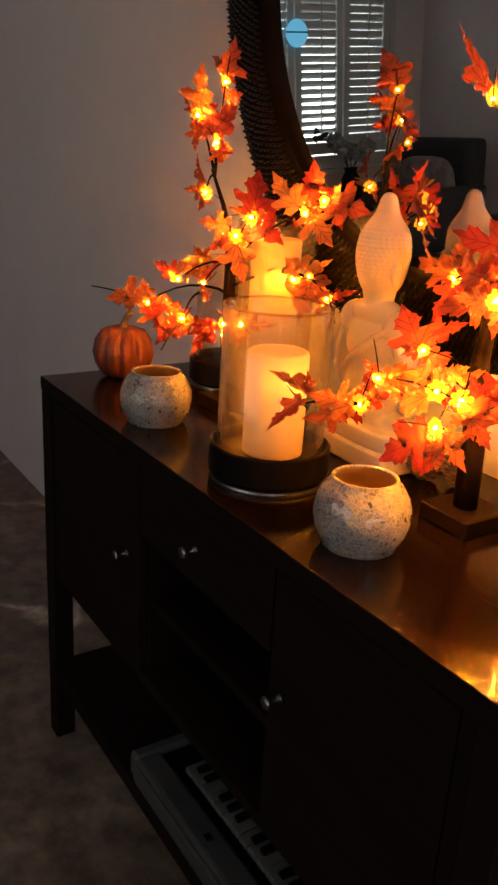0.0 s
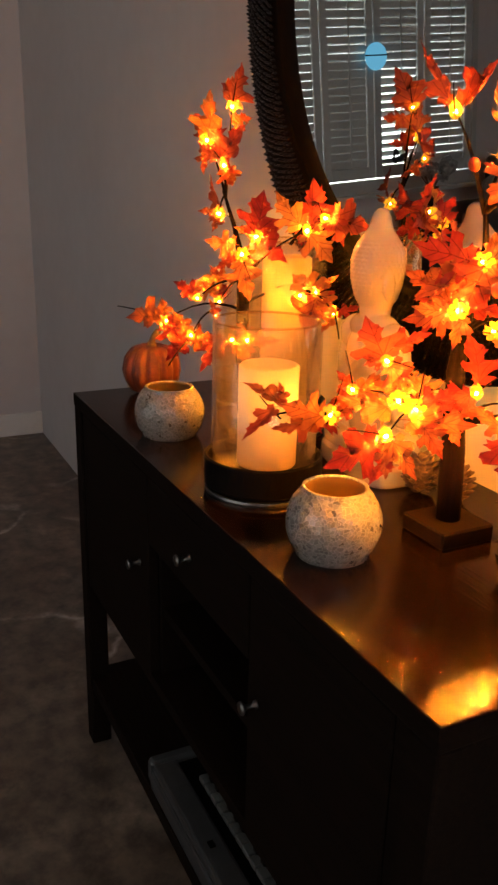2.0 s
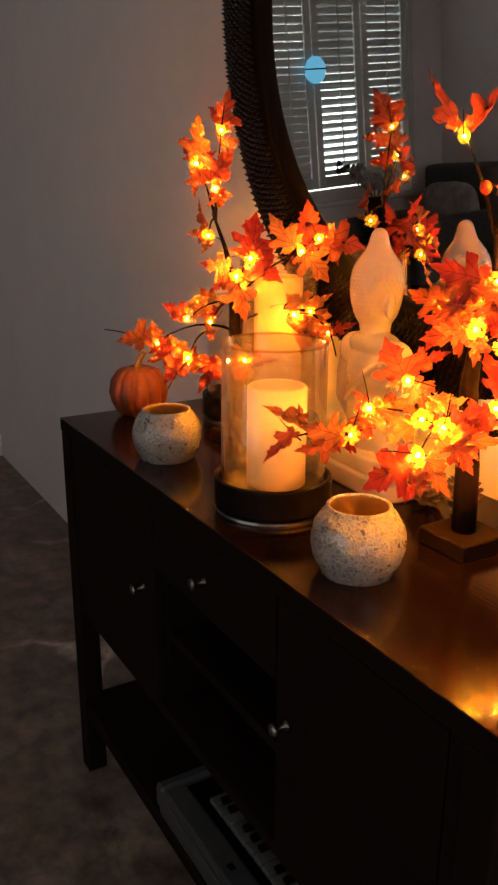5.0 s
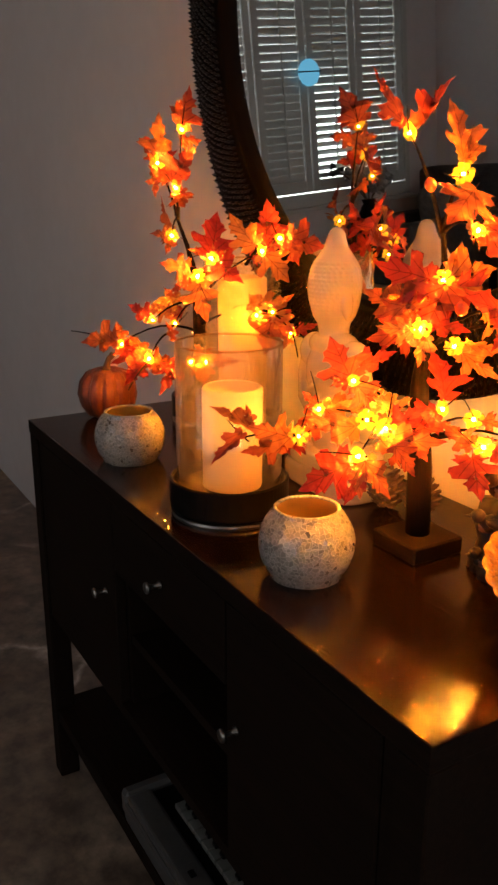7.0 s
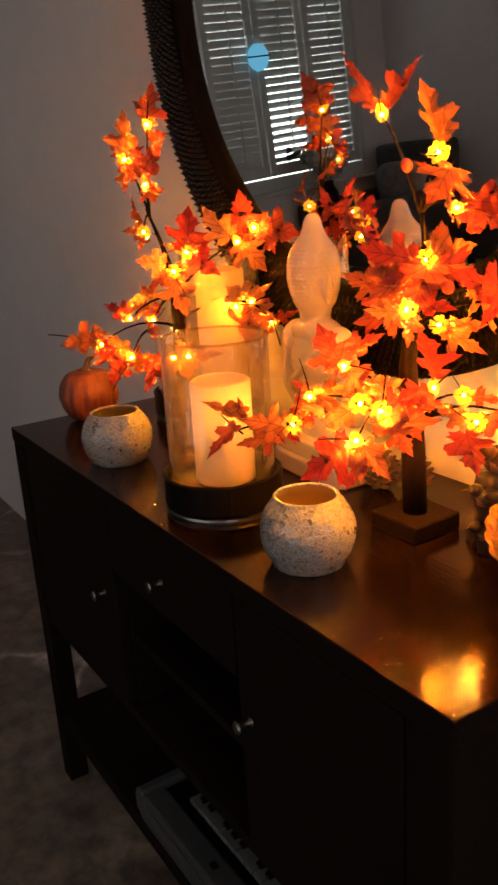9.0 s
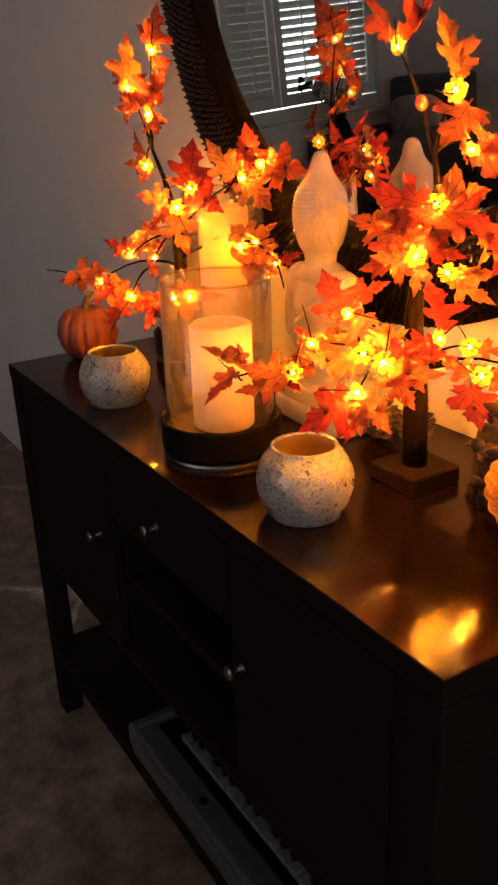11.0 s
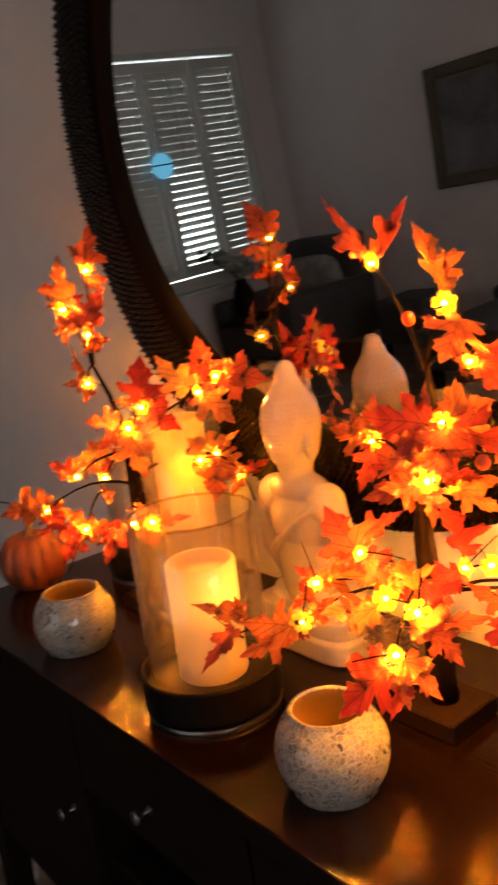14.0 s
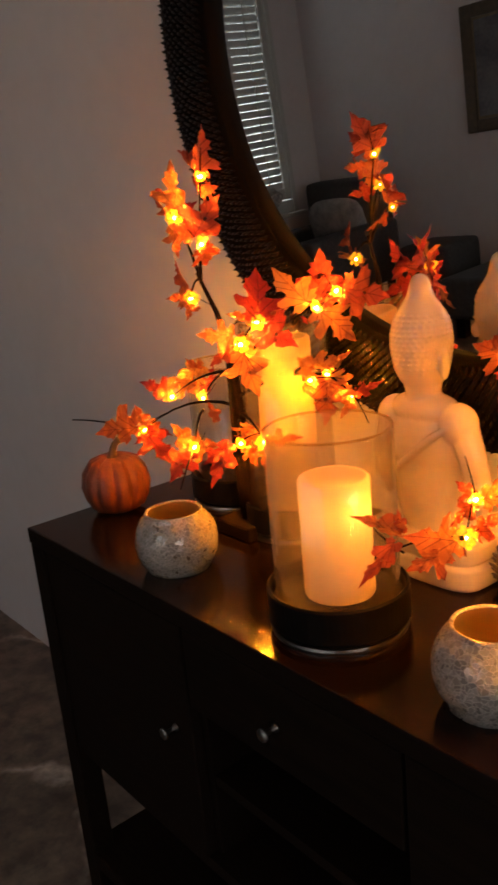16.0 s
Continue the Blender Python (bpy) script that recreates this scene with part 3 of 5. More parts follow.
white = boxed(-0.0105, 0.0105, -0.006, 0.06, 0, 0.010, bevel=0.0015)
black = boxed(-0.006, 0.006, 0.004, 0.045, 0, 0.008, bevel=0.0015)
key_me = []
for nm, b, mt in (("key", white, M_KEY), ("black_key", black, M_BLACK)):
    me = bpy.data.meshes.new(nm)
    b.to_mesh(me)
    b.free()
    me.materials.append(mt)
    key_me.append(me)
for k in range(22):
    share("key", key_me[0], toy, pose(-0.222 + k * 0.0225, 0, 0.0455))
    if k % 7 not in (2, 6):
        share("black_key", key_me[1], toy, pose(-0.211 + k * 0.0225, 0, 0.0557))

# ---- round mirror ----
MIR = pose(-0.4717, 0.3236, 1.390, 3.1, 0, 0.16)
mirror = thing("wall_mirror", (0, 0, 0), "large round wall mirror in a dark carved scale-textured frame", "mirror")
mirror.matrix_basis = MIR
RI, RO = 0.408, 0.521


def disc_y(r, y0, y1, seg=128):
    bm = bmesh.new()
    bmesh.ops.create_cone(bm, cap_ends=True, segments=seg, radius1=r, radius2=r, depth=y1 - y0)
    bmesh.ops.rotate(bm, cent=(0, 0, 0), matrix=Matrix.Rotation(math.pi / 2, 3, "X"), verts=bm.verts[:])
    bmesh.ops.translate(bm, vec=(0, (y0 + y1) / 2, 0), verts=bm.verts[:])
    return bm


part("mirror_glass", disc_y(RI + 0.02, 0.0, 0.006), M_MIRROR, mirror, "clear silvered glass")


def frame_depth(f):
    """How far the frame stands proud of the glass, from its inner (0) to its outer edge (1)."""
    return 0.021 + 0.010 * math.sin(math.pi * f) - 0.008 * f


bm = bmesh.new()
prof = [(RI, 0.004), (RI, -0.015)] + [(RI + 0.003 + f * (RO - RI - 0.003), -frame_depth(f) + 0.004) for f in (0, 0.1, 0.25, 0.4, 0.55, 0.7, 0.85, 1.0)] + [(RO, 0.018), (RI, 0.018)]
ringv = []
for k in range(128):
    a = 2 * math.pi * k / 128
    ringv.append([bm.verts.new((r * math.cos(a), y, r * math.sin(a))) for r, y in prof])
for k in range(128):
    a, b = ringv[k], ringv[(k + 1) % 128]
    for j in range(len(prof)):
        i = (j + 1) % len(prof)
        bm.faces.new((a[j], a[i], b[i], b[j]))
bmesh.ops.recalc_face_normals(bm, faces=bm.faces[:])
part("frame", bm, M_LIP, mirror, "smooth dark brown wooden ring", smooth=True)
verts, faces = [], []
ROWS_N, rng = 11, random.Random(5)
for row in range(ROWS_N):
    f = 0.13 + 0.87 * (row + 0.8) / ROWS_N
    r = RI + f * (RO - RI) - 0.004
    count = 270
    for k in range(count):
        a = 2 * math.pi * (k + 0.38 * row) / count + rng.uniform(-0.002, 0.002)
        h, w, d = 0.0125, math.pi * r / count * 0.94, frame_depth(f) - 0.004
        tip = (0.0026 if row < ROWS_N - 2 else 0.0062) + rng.uniform(-0.0011, 0.0011)
        e, u = Vector((math.cos(a - 0.35), 0, math.sin(a - 0.35))), Vector((-math.sin(a), 0, math.cos(a)))
        base = len(verts)
        c = Vector((math.cos(a), 0, math.sin(a))) * r
        back = Vector((0, -1, 0))
        for p in (c - e * h + back * d, c - u * w + back * (d - 0.002), c + e * h * (0.9 if row < ROWS_N - 1 else 0.5) + back * (d - 0.003), c + u * w + back * (d - 0.002), c + e * h * 0.45 + back * (d + tip), c - e * h * 0.2 + back * (d + tip * 0.75)):
            verts.append(p)
        faces += [tuple(base + q for q in t) for t in ((0, 1, 5), (1, 4, 5), (1, 2, 4), (2, 3, 4), (3, 5, 4), (3, 0, 5))]
me = bpy.data.meshes.new("scale_relief")
me.from_pydata(verts, [], faces)
me.materials.append(M_FRAME)
me.polygons.foreach_set("use_smooth", [True] * len(me.polygons))
sc = new("scale_relief", me)
sc.parent = mirror
tagged(sc, "rows of small overlapping carved scales", kind="stuff")

# ---- things on the console ----


def mosaic_bowl(x, y, r, rim_r, label, rz):
    t = thing("mosaic_bowl", (x, y, TOP_Z), label, "candle bowl", "mosaic bowls", rz=rz)
    h, cz = 0.076, 0.0365
    wall = []
    for k in range(22):
        a = -math.pi / 2 + (k / 21) * math.pi
        zz = cz + r * math.sin(a) * 0.98
        rr = r * math.cos(a)
        if zz >= 0 and zz <= h and rr > 0.001:
            wall.append((rr, zz))
    prof = [(0, 0.0), (wall[0][0] * 0.97, 0.0)] + wall + [(rim_r + 0.001, h), (rim_r - 0.0015, h + 0.0006), (rim_r - 0.003, h - 0.001)]
    prof += [(max(q - 0.0035, 0.002), z) for q, z in reversed(wall) if z > 0.006] + [(0, 0.0055)]
    b = part("bowl", lathe(prof, 64, lambda a, z: 1 + 0.006 * math.sin(7 * a + 90 * z)), M_CRACKLE, t, smooth=True)
    # inner faces take the colour with the warm glow in it
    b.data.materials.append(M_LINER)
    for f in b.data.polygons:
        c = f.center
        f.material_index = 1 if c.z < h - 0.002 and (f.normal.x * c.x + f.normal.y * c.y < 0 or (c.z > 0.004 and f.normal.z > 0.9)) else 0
    return t


mosaic_bowl(-0.286, 0.083, 0.0515, 0.034, "crackled white mosaic glass bowl near the front edge", 20)
mosaic_bowl(-0.747, 0.073, 0.0535, 0.036, "crackled white mosaic glass bowl beside the pumpkin", 140)

pk = thing("pumpkin", (-1.0, 0.135, TOP_Z), "small ribbed orange pumpkin at the console's end", "pumpkin")
prof = [(0, 0.004), (0.022, 0.0), (0.040, 0.008), (0.050, 0.025), (0.0535, 0.045), (0.050, 0.066), (0.038, 0.083), (0.020, 0.089), (0.007, 0.084), (0, 0.082)]
part("skin", lathe(prof, 88, lambda a, z: 1 - 0.14 * abs(math.cos(5.5 * a)) ** 10 + 0.012 * math.sin(40 * z * 3 + 9 * a) + 0.012 * math.sin(3 * a)), M_PUMPKIN, pk, smooth=True)
part("stem", tube([(0, 0, 0.080), (0.001, 0, 0.094), (0.005, 0.003, 0.106), (0.013, 0.008, 0.115)], [0.010, 0.0062, 0.0052, 0.006], 9), M_STEM, pk, "dry brown curved stem", smooth=True)


def hurricane(x, y, r, glass_h, candle_r, candle_h, label, lit=True, wax=None, off=(0, 0)):
    t = thing("hurricane_lantern", (x, y, TOP_Z), label, "candle holder", "hurricane lanterns")
    k = r / 0.066
    part("tray", lathe([(0, 0.007), (0.0715 * k, 0.007), (0.0725 * k, 0.009), (0.0755 * k, 0.012), (0.0755 * k, 0.046), (0.073 * k, 0.048), (0.0705 * k, 0.046), (0.0695 * k, 0.032), (0, 0.031)], 72), M_BLACK, t, "low round black lacquered tray", smooth=False)
    part("ring", lathe([(0.060 * k, 0), (0.0735 * k, 0), (0.0742 * k, 0.003), (0.0735 * k, 0.006), (0.060 * k, 0.006)], 72), M_METAL, t, "thin brushed metal ring")
    g0 = 0.033
    part("glass", lathe([(r, g0), (r, glass_h), (r - 0.0012, glass_h + 0.001), (r - 0.0025, glass_h), (r - 0.0025, g0)], 72), M_LANTERN, t, "clear glass cylinder", smooth=True)
    part("rim", lathe([(r - 0.0012 + 0.0013 * math.cos(q * math.pi / 4), glass_h + 0.0020 + 0.0013 * math.sin(q * math.pi / 4)) for q in range(9)], 72), M_EDGE, t, "polished glass rim", smooth=True)
    if not lit:
        return t
    c = part("candle", lathe([(0, 0.032), (candle_r - 0.001, 0.032), (candle_r, 0.034), (candle_r, candle_h - 0.003), (candle_r - 0.003, candle_h), (candle_r - 0.0055, candle_h - 0.002), (candle_r * 0.75, candle_h - 0.011), (candle_r * 0.4, candle_h - 0.014), (0, candle_h - 0.015)], 64, lambda a, z: 1 + 0.006 * math.sin(3 * a + 30 * z)), wax or M_WAX, t, "amber wax pillar" if wax else "ivory wax pillar lit from within", smooth=True)
    c.location = (*off, 0.0)
    bm = bmesh.new()
    blob(bm, (0.002 if wax else 0.021, 0.004, candle_h - (0.105 if wax else 0.034)), (0.004, 0.004, 0.060) if wax else (0.005, 0.005, 0.010), sub=2)
    part("flame", bm, M_TALL_FLAME if wax else M_FLAME, c, "warm candle light")
    return t


hurricane(-0.488, 0.102, 0.066, 0.214, 0.0378, 0.161, "clear glass hurricane lantern with an ivory pillar candle", off=(-0.0034, 0.0065))
hurricane(-0.722, 0.256, 0.060, 0.29, 0.0372, 0.268, "tall glass hurricane lantern with a tall amber candle", True, M_TALLWAX)
hurricane(-0.888, 0.292, 0.066, 0.214, 0.0, 0.0, "clear glass hurricane lantern standing empty behind the tree", False)

# seated statue, one plain mesh
st = bmesh.new()


def slab_round(a, z):
    return (abs(math.cos(a)) ** 4 + abs(math.sin(a)) ** 4) ** -0.25


def add_form(bm, m):
    """Moves a form into the statue's mesh."""
    bmesh.ops.transform(bm, matrix=m, verts=bm.verts[:])
    me = bpy.data.meshes.new("form")
    bm.to_mesh(me)
    bm.free()
    st.from_mesh(me)


for z, rx, ry, h in ((0.0145, 0.083, 0.043, 0.0145), (0.042, 0.080, 0.041, 0.012)):
    add_form(lathe([(0, -1), (0.95, -1), (1.0, -0.75), (1.01, 0), (1.0, 0.75), (0.95, 1), (0, 1)], 56, slab_round), Matrix.LocRotScale((0, 0.004, z), None, (rx, ry, h)))
HX, HY, TURN = 0.003, 0.009, 38
for s in (-1, 1):
    blob(st, (0.040 * s, -0.006, 0.056), (0.040, 0.030, 0.016), (0, 0, -10 * s))
    blob(st, (0.0445 * s, 0.009, 0.184), (0.0235, 0.022, 0.025))
    tube([(0.050 * s, 0.008, 0.180), (0.0625 * s, 0.008, 0.148), (0.068 * s, 0.006, 0.116), (0.061 * s, -0.004, 0.088), (0.036 * s, -0.022, 0.074), (0.006 * s, -0.028, 0.070)], [0.018, 0.0158, 0.0142, 0.0132, 0.012, 0.010], 12, st)
    blob(st, (HX + 0.0335 * s, HY + 0.003, 0.252), (0.0045, 0.008, 0.019))
blob(st, (0, 0.007, 0.112), (0.0465, 0.0315, 0.080))
blob(st, (0, 0.008, 0.160), (0.051, 0.032, 0.050))
blob(st, (0.001, 0.009, 0.197), (0.047, 0.026, 0.021))
# the face, turned towards the mirror: brow, nose, lips and chin
for at, size in (((0, -0.036, 0.259), (0.0042, 0.006, 0.010)), ((0, -0.0315, 0.2425), (0.0085, 0.0045, 0.0030)), ((0, -0.0275, 0.2325), (0.0095, 0.0075, 0.0058)), ((-0.0115, -0.0305, 0.2715), (0.0095, 0.0035, 0.0022)), ((0.0115, -0.0305, 0.2715), (0.0095, 0.0035, 0.0022))):
    q = Matrix.Rotation(radians(TURN), 3, "Z") @ Vector(at)
    blob(st, (HX + q.x, HY + q.y, q.z), size, (0, 0, TURN), sub=2)
HEAD = [(0, 0.190), (0.0165, 0.190), (0.0185, 0.205), (0.0182, 0.216), (0.0196, 0.2255), (0.0252, 0.235), (0.0295, 0.250), (0.0318, 0.268), (0.0314, 0.284), (0.0288, 0.297), (0.0240, 0.308), (0.0180, 0.317), (0.0146, 0.3225), (0.0140, 0.3245), (0.0122, 0.3300), (0.0106, 0.3375), (0.0082, 0.3435), (0.0044, 0.347), (0, 0.348)]
add_form(lathe(HEAD, 40), Matrix.LocRotScale((HX, HY, 0), None, (1.07, 1.12, 1)))
for row in range(13):
    z = 0.242 + 0.0052 * row
    low = next((p, q) for p, q in zip(HEAD[1:], HEAD[2:]) if p[1] <= z <= q[1])
    r = low[0][0] + (low[1][0] - low[0][0]) * (z - low[0][1]) / (low[1][1] - low[0][1])
    count = int(2 * math.pi * r / 0.0068)
    for k in range(count):
        a = 2 * math.pi * (k + 0.5 * (row % 2)) / count
        if z + 0.9 * r * math.sin(a - radians(TURN)) > 0.266:
            blob(st, (HX + 1.07 * (r - 0.0014) * math.cos(a), HY + 1.12 * (r - 0.0014) * math.sin(a), z), (0.0036, 0.0036, 0.0017), sub=1)
tube([(-0.052, 0.024, 0.190), (-0.030, 0.0350, 0.174), (-0.006, 0.0390, 0.154), (0.016, 0.0385, 0.136), (0.036, 0.0320, 0.117)], [0.0035, 0.0045, 0.005, 0.0045, 0.003], 10, st)
stat = part("statue", st, M_PORCELAIN, smooth=True)
rm = stat.modifiers.new("fuse", "REMESH")
rm.mode, rm.voxel_size, rm.use_smooth_shade = "VOXEL", 0.0014, True
sm = stat.modifiers.new("soft", "SMOOTH")
sm.factor, sm.iterations = 0.5, 5
tagged(stat, "white glazed ceramic seated statue on the console", "statue")
stat.matrix_basis = pose(-0.494, 0.274, TOP_Z, 0, 0, 178)

# ---- lit maple trees ----
def leaf_mesh(curl, fold, seed, mat):
    """A five-lobed maple leaf, stalk end at the origin, tip along y, about one unit long."""
    half = [(0.0, 0.03), (0.07, -0.04), (0.19, -0.03), (0.32, -0.05), (0.30, 0.03), (0.40, 0.07), (0.31, 0.12), (0.22, 0.16), (0.34, 0.21), (0.45, 0.23), (0.57, 0.35), (0.47, 0.36), (0.48, 0.45), (0.38, 0.42), (0.27, 0.40), (0.15, 0.41), (0.18, 0.51), (0.28, 0.60), (0.20, 0.63), (0.21, 0.73), (0.12, 0.75), (0.08, 0.85), (0.0, 1.0)]
    rg = random.Random(seed)
    out = [(x * rg.uniform(0.86, 1.12), y + rg.uniform(-0.02, 0.02)) for x, y in half] + [(-x * rg.uniform(0.86, 1.12), y + rg.uniform(-0.02, 0.02)) for x, y in half[-2:0:-1]]
    bm = bmesh.new()
    mids = [bm.verts.new((0, y, 0)) for y in (0.05, 0.2, 0.36, 0.52, 0.7)]
    ring = [bm.verts.new((x, y, 0)) for x, y in out]
    n = len(ring)
    near = lambda v: min(mids, key=lambda m: (m.co - v.co).length)
    for k in range(n):
        a, b = ring[k], ring[(k + 1) % n]
        na, nb = near(a), near(b)
        bm.faces.new((a, b, nb)) if na is nb else bm.faces.new((a, b, nb, na))
    bmesh.ops.remove_doubles(bm, verts=bm.verts[:], dist=1e-5)
    bmesh.ops.triangulate(bm, faces=bm.faces[:], quad_method="BEAUTY", ngon_method="BEAUTY")
    bmesh.ops.subdivide_edges(bm, edges=bm.edges[:], cuts=2, use_grid_fill=True)
    for v in bm.verts:
        x, y = v.co.x, v.co.y
        v.co.z = fold * (math.sqrt(x * x + 0.006) - 0.077) + curl * (y - 0.15) ** 2 + 0.075 * math.sin(5.5 * x + seed) * math.cos(5 * y + 2 * seed) + 0.45 * math.sin(seed) * max(0, abs(x) - 0.22)
        v.co.z += 0.018 * math.sin(26 * y - 20 * abs(x)) + 0.10 * math.sin(9 * y + 3 * x + seed) * abs(x)
        v.co.x += 0.05 * math.sin(3.1 * y + seed)
    bmesh.ops.recalc_face_normals(bm, faces=bm.faces[:])
    for f in bm.faces:
        f.smooth = True
    tube([(0, -0.16, -0.03), (0, -0.08, -0.012), (0, 0.04, 0.0)], [0.010, 0.010, 0.009], 5, bm)
    me = bpy.data.meshes.new("leaf")
    bm.to_mesh(me)
    bm.free()
    me.materials.append(mat)
    return me


SHAPES = ((-0.30, 0.35, 1), (0.32, -0.40, 2), (-0.28, 0.50, 3), (0.28, 0.25, 4), (-0.55, 0.60, 5), (0.50, -0.55, 6), (-0.15, -0.25, 7))
LEAVES = {tint: [leaf_mesh(c, f, s, mat) for c, f, s in SHAPES] for tint, mat in (("r", M_LEAF_RED), ("o", M_LEAF), ("y", M_LEAF_GOLD))}


def one_mesh(name, bm, mat, smooth=True):
    me = bpy.data.meshes.new(name)
    bm.to_mesh(me)
    bm.free()
    me.materials.append(mat)
    me.polygons.foreach_set("use_smooth", [smooth] * len(me.polygons))
    return me


b0 = bmesh.new()
bmesh.ops.create_icosphere(b0, subdivisions=2, radius=0.0016)
LED_ME = one_mesh("led", b0, M_LED)
# a berry-shaped cover of sixteen small beads, and a drop added as yellow bloom
cv = bmesh.new()
for k in range(16):
    zz = 1 - 2 * (k + 0.5) / 16
    q = math.sqrt(1 - zz * zz)
    blob(cv, (0.0098 * q * math.cos(2.39996 * k), 0.0098 * q * math.sin(2.39996 * k), 0.0098 * zz), (0.0036, 0.0036, 0.0036), sub=2)
COVER_ME = one_mesh("bulb_cover", cv, M_COVER)
DROP_ME = one_mesh("bulb_cover", lathe([(0, -0.007), (0.004, -0.006), (0.0068, -0.001), (0.006, 0.004), (0.0025, 0.011), (0, 0.013)], 16, lambda a, z: 1 - 0.1 * abs(math.cos(2.5 * a))), M_COVER)
b0 = blob(bmesh.new(), (0, 0, 0), (0.006, 0.006, 0.0085), sub=2)
BERRY_ME = one_mesh("berry", b0, M_BERRY)

# the trees' own axes: across, up and out of the leaf fan
ACROSS, OUT = Vector((0.508, 0.861, 0)), Vector((0.823, -0.486, 0.293)).normalized()
UPWARD = OUT.cross(ACROSS).normalized()
leaf_rng = random.Random(11)


def put_leaf(tree, at, dx, dy, angle, length, wide=0.9, tint="o", lean=0.1, twist=0.0, kind=None):
    """A leaf of that length in centimetres, its stalk dx across and dy up from a bulb; its tip points at angle degrees (0 across, 90 up) and leans out of the fan by lean."""
    a, size = radians(angle), length * 0.0094
    d = (ACROSS * math.cos(a) + UPWARD * math.sin(a) + OUT * lean).normalized()
    n = (OUT - d * OUT.dot(d)).normalized()
    n = Matrix.Rotation(radians(twist + leaf_rng.uniform(-14, 14)), 3, d) @ n
    x = d.cross(n)
    m = Matrix((x, d, n)).transposed().to_4x4()
    start = Vector(at) + (ACROSS * dx + UPWARD * dy) * 0.01
    shapes = LEAVES[tint]
    me = shapes[leaf_rng.randrange(len(shapes)) if kind is None else kind]
    return share("leaf", me, tree, Matrix.Translation(start - tree.location) @ m @ Matrix.Diagonal((size * wide, size, size * 0.9, 1)))


def light(tree, joint, at, leaves, cover="drop", lift=0.01, more=1, lit=True):
    """A twig from a joint on the tree to a lit bulb with its leaves; more leaves hang behind, on the far side."""
    o = tree.location
    way = bend(Vector(joint) - o, Vector(at) - o, lift)
    part("twig", tube(way, [0.0026 - 0.0003 * k for k in range(len(way))], 6), M_BRANCH, tree, smooth=True)
    size = 0.86 if cover == "berry" else 1.0
    if lit:
        share("bulb", LED_ME, tree, Matrix.Translation(Vector(at) - o))
        share("bulb_cover", COVER_ME if cover == "berry" else DROP_ME, tree, Matrix.Translation(Vector(at) - o) @ pose(0, 0, 0, leaf_rng.uniform(20, 110), 0, 30) @ Matrix.Diagonal((size, size, size, 1)))
    d = (ACROSS * leaf_rng.uniform(-1, 1) + UPWARD * leaf_rng.uniform(-0.7, 1) + OUT * leaf_rng.uniform(-0.2, 0.6)).normalized() * leaf_rng.uniform(0.030, 0.055)
    root = Vector(at) - o - d * 0.2
    part("twig", tube(bend(root, root + d, leaf_rng.uniform(-0.004, 0.004)), [0.0011 - 0.0001 * q for q in range(7)], 5), M_BRANCH, tree, smooth=True)
    for g in leaves:
        put_leaf(tree, at, *g)
    for k in range(more):
        spot = way[leaf_rng.choice((4, 5, 6))] + o - OUT * 0.012
        put_leaf(tree, spot, 0, 0, leaf_rng.uniform(-60, 240), leaf_rng.uniform(4.0, 6.0), leaf_rng.uniform(0.7, 1.0), leaf_rng.choice("roo"), leaf_rng.uniform(-1.6, -0.5), leaf_rng.uniform(-30, 30))


def maple_tree(x, y, trunk, label):
    t = thing("lit_maple_tree", (x, y, TOP_Z), label, "artificial tree", "lit maple trees")
    part("base", boxed(-0.036, 0.036, -0.036, 0.036, 0, 0.02, bevel=0.002), M_BODY, t, "square dark wooden base")
    o = t.location
    part("trunk", tube([Vector(p) - o for p in trunk], [0.0140, 0.0134, 0.0098, 0.0066, 0.0036, 0.0022], 12), M_BRANCH, t, smooth=True)
    return t


L1 = (-0.763, 0.210)
left = maple_tree(L1[0], L1[1], [(L1[0], L1[1], 0.755), (-0.763, 0.205, 0.85), (-0.760, 0.200, 0.93), (-0.756, 0.195, 1.0), (-0.763, 0.185, 1.05), (-0.783, 0.175, 1.10)], "tabletop maple tree with amber lights behind the lanterns")
LT = (-0.758, 0.197, 0.97)
LH = (-0.778, 0.177, 1.09)
light(left, LH, (-0.753, 0.174, 1.215), [(-0.4, 0.6, 64, 6.6, 1.0, "r", 0.1, 66), (-0.7, 0.4, 90, 5.4, 0.9, "r", -0.5, 80), (-0.2, 0.4, 118, 3.2, 0.6, "o", -0.2, 20)])
light(left, LH, (-0.775, 0.144, 1.170), [(0.3, 0.5, 92, 7.0, 0.85, "o", 0.1, 48), (-0.3, -1.0, -90, 4.6, 0.62, "o", 0.2, 25), (0.2, 0.1, 25, 3.6, 0.7, "r", 0.2, -20), (-0.4, 0.2, 125, 3.6, 0.55, "o", -0.3, 30)], "berry")
light(left, LH, (-0.743, 0.158, 1.136), [(-0.9, 1.0, 52, 6.6, 0.95, "r", 0.2, -8), (-1.2, 1.0, 148, 3.8, 0.8, "o", 0.2, 10), (-0.2, 0.2, -40, 2.6, 0.7, "r", 0.1, 30)])
light(left, LH, (-0.809, 0.180, 1.066), [(0.0, -0.2, 168, 3.6, 0.8, "o", 0.2, 10), (-0.3, 1.4, 112, 5.0, 0.34, "o", 0.0, 30), (0.2, -0.4, -115, 3.0, 0.8, "o", 0.2, 0)], "berry")
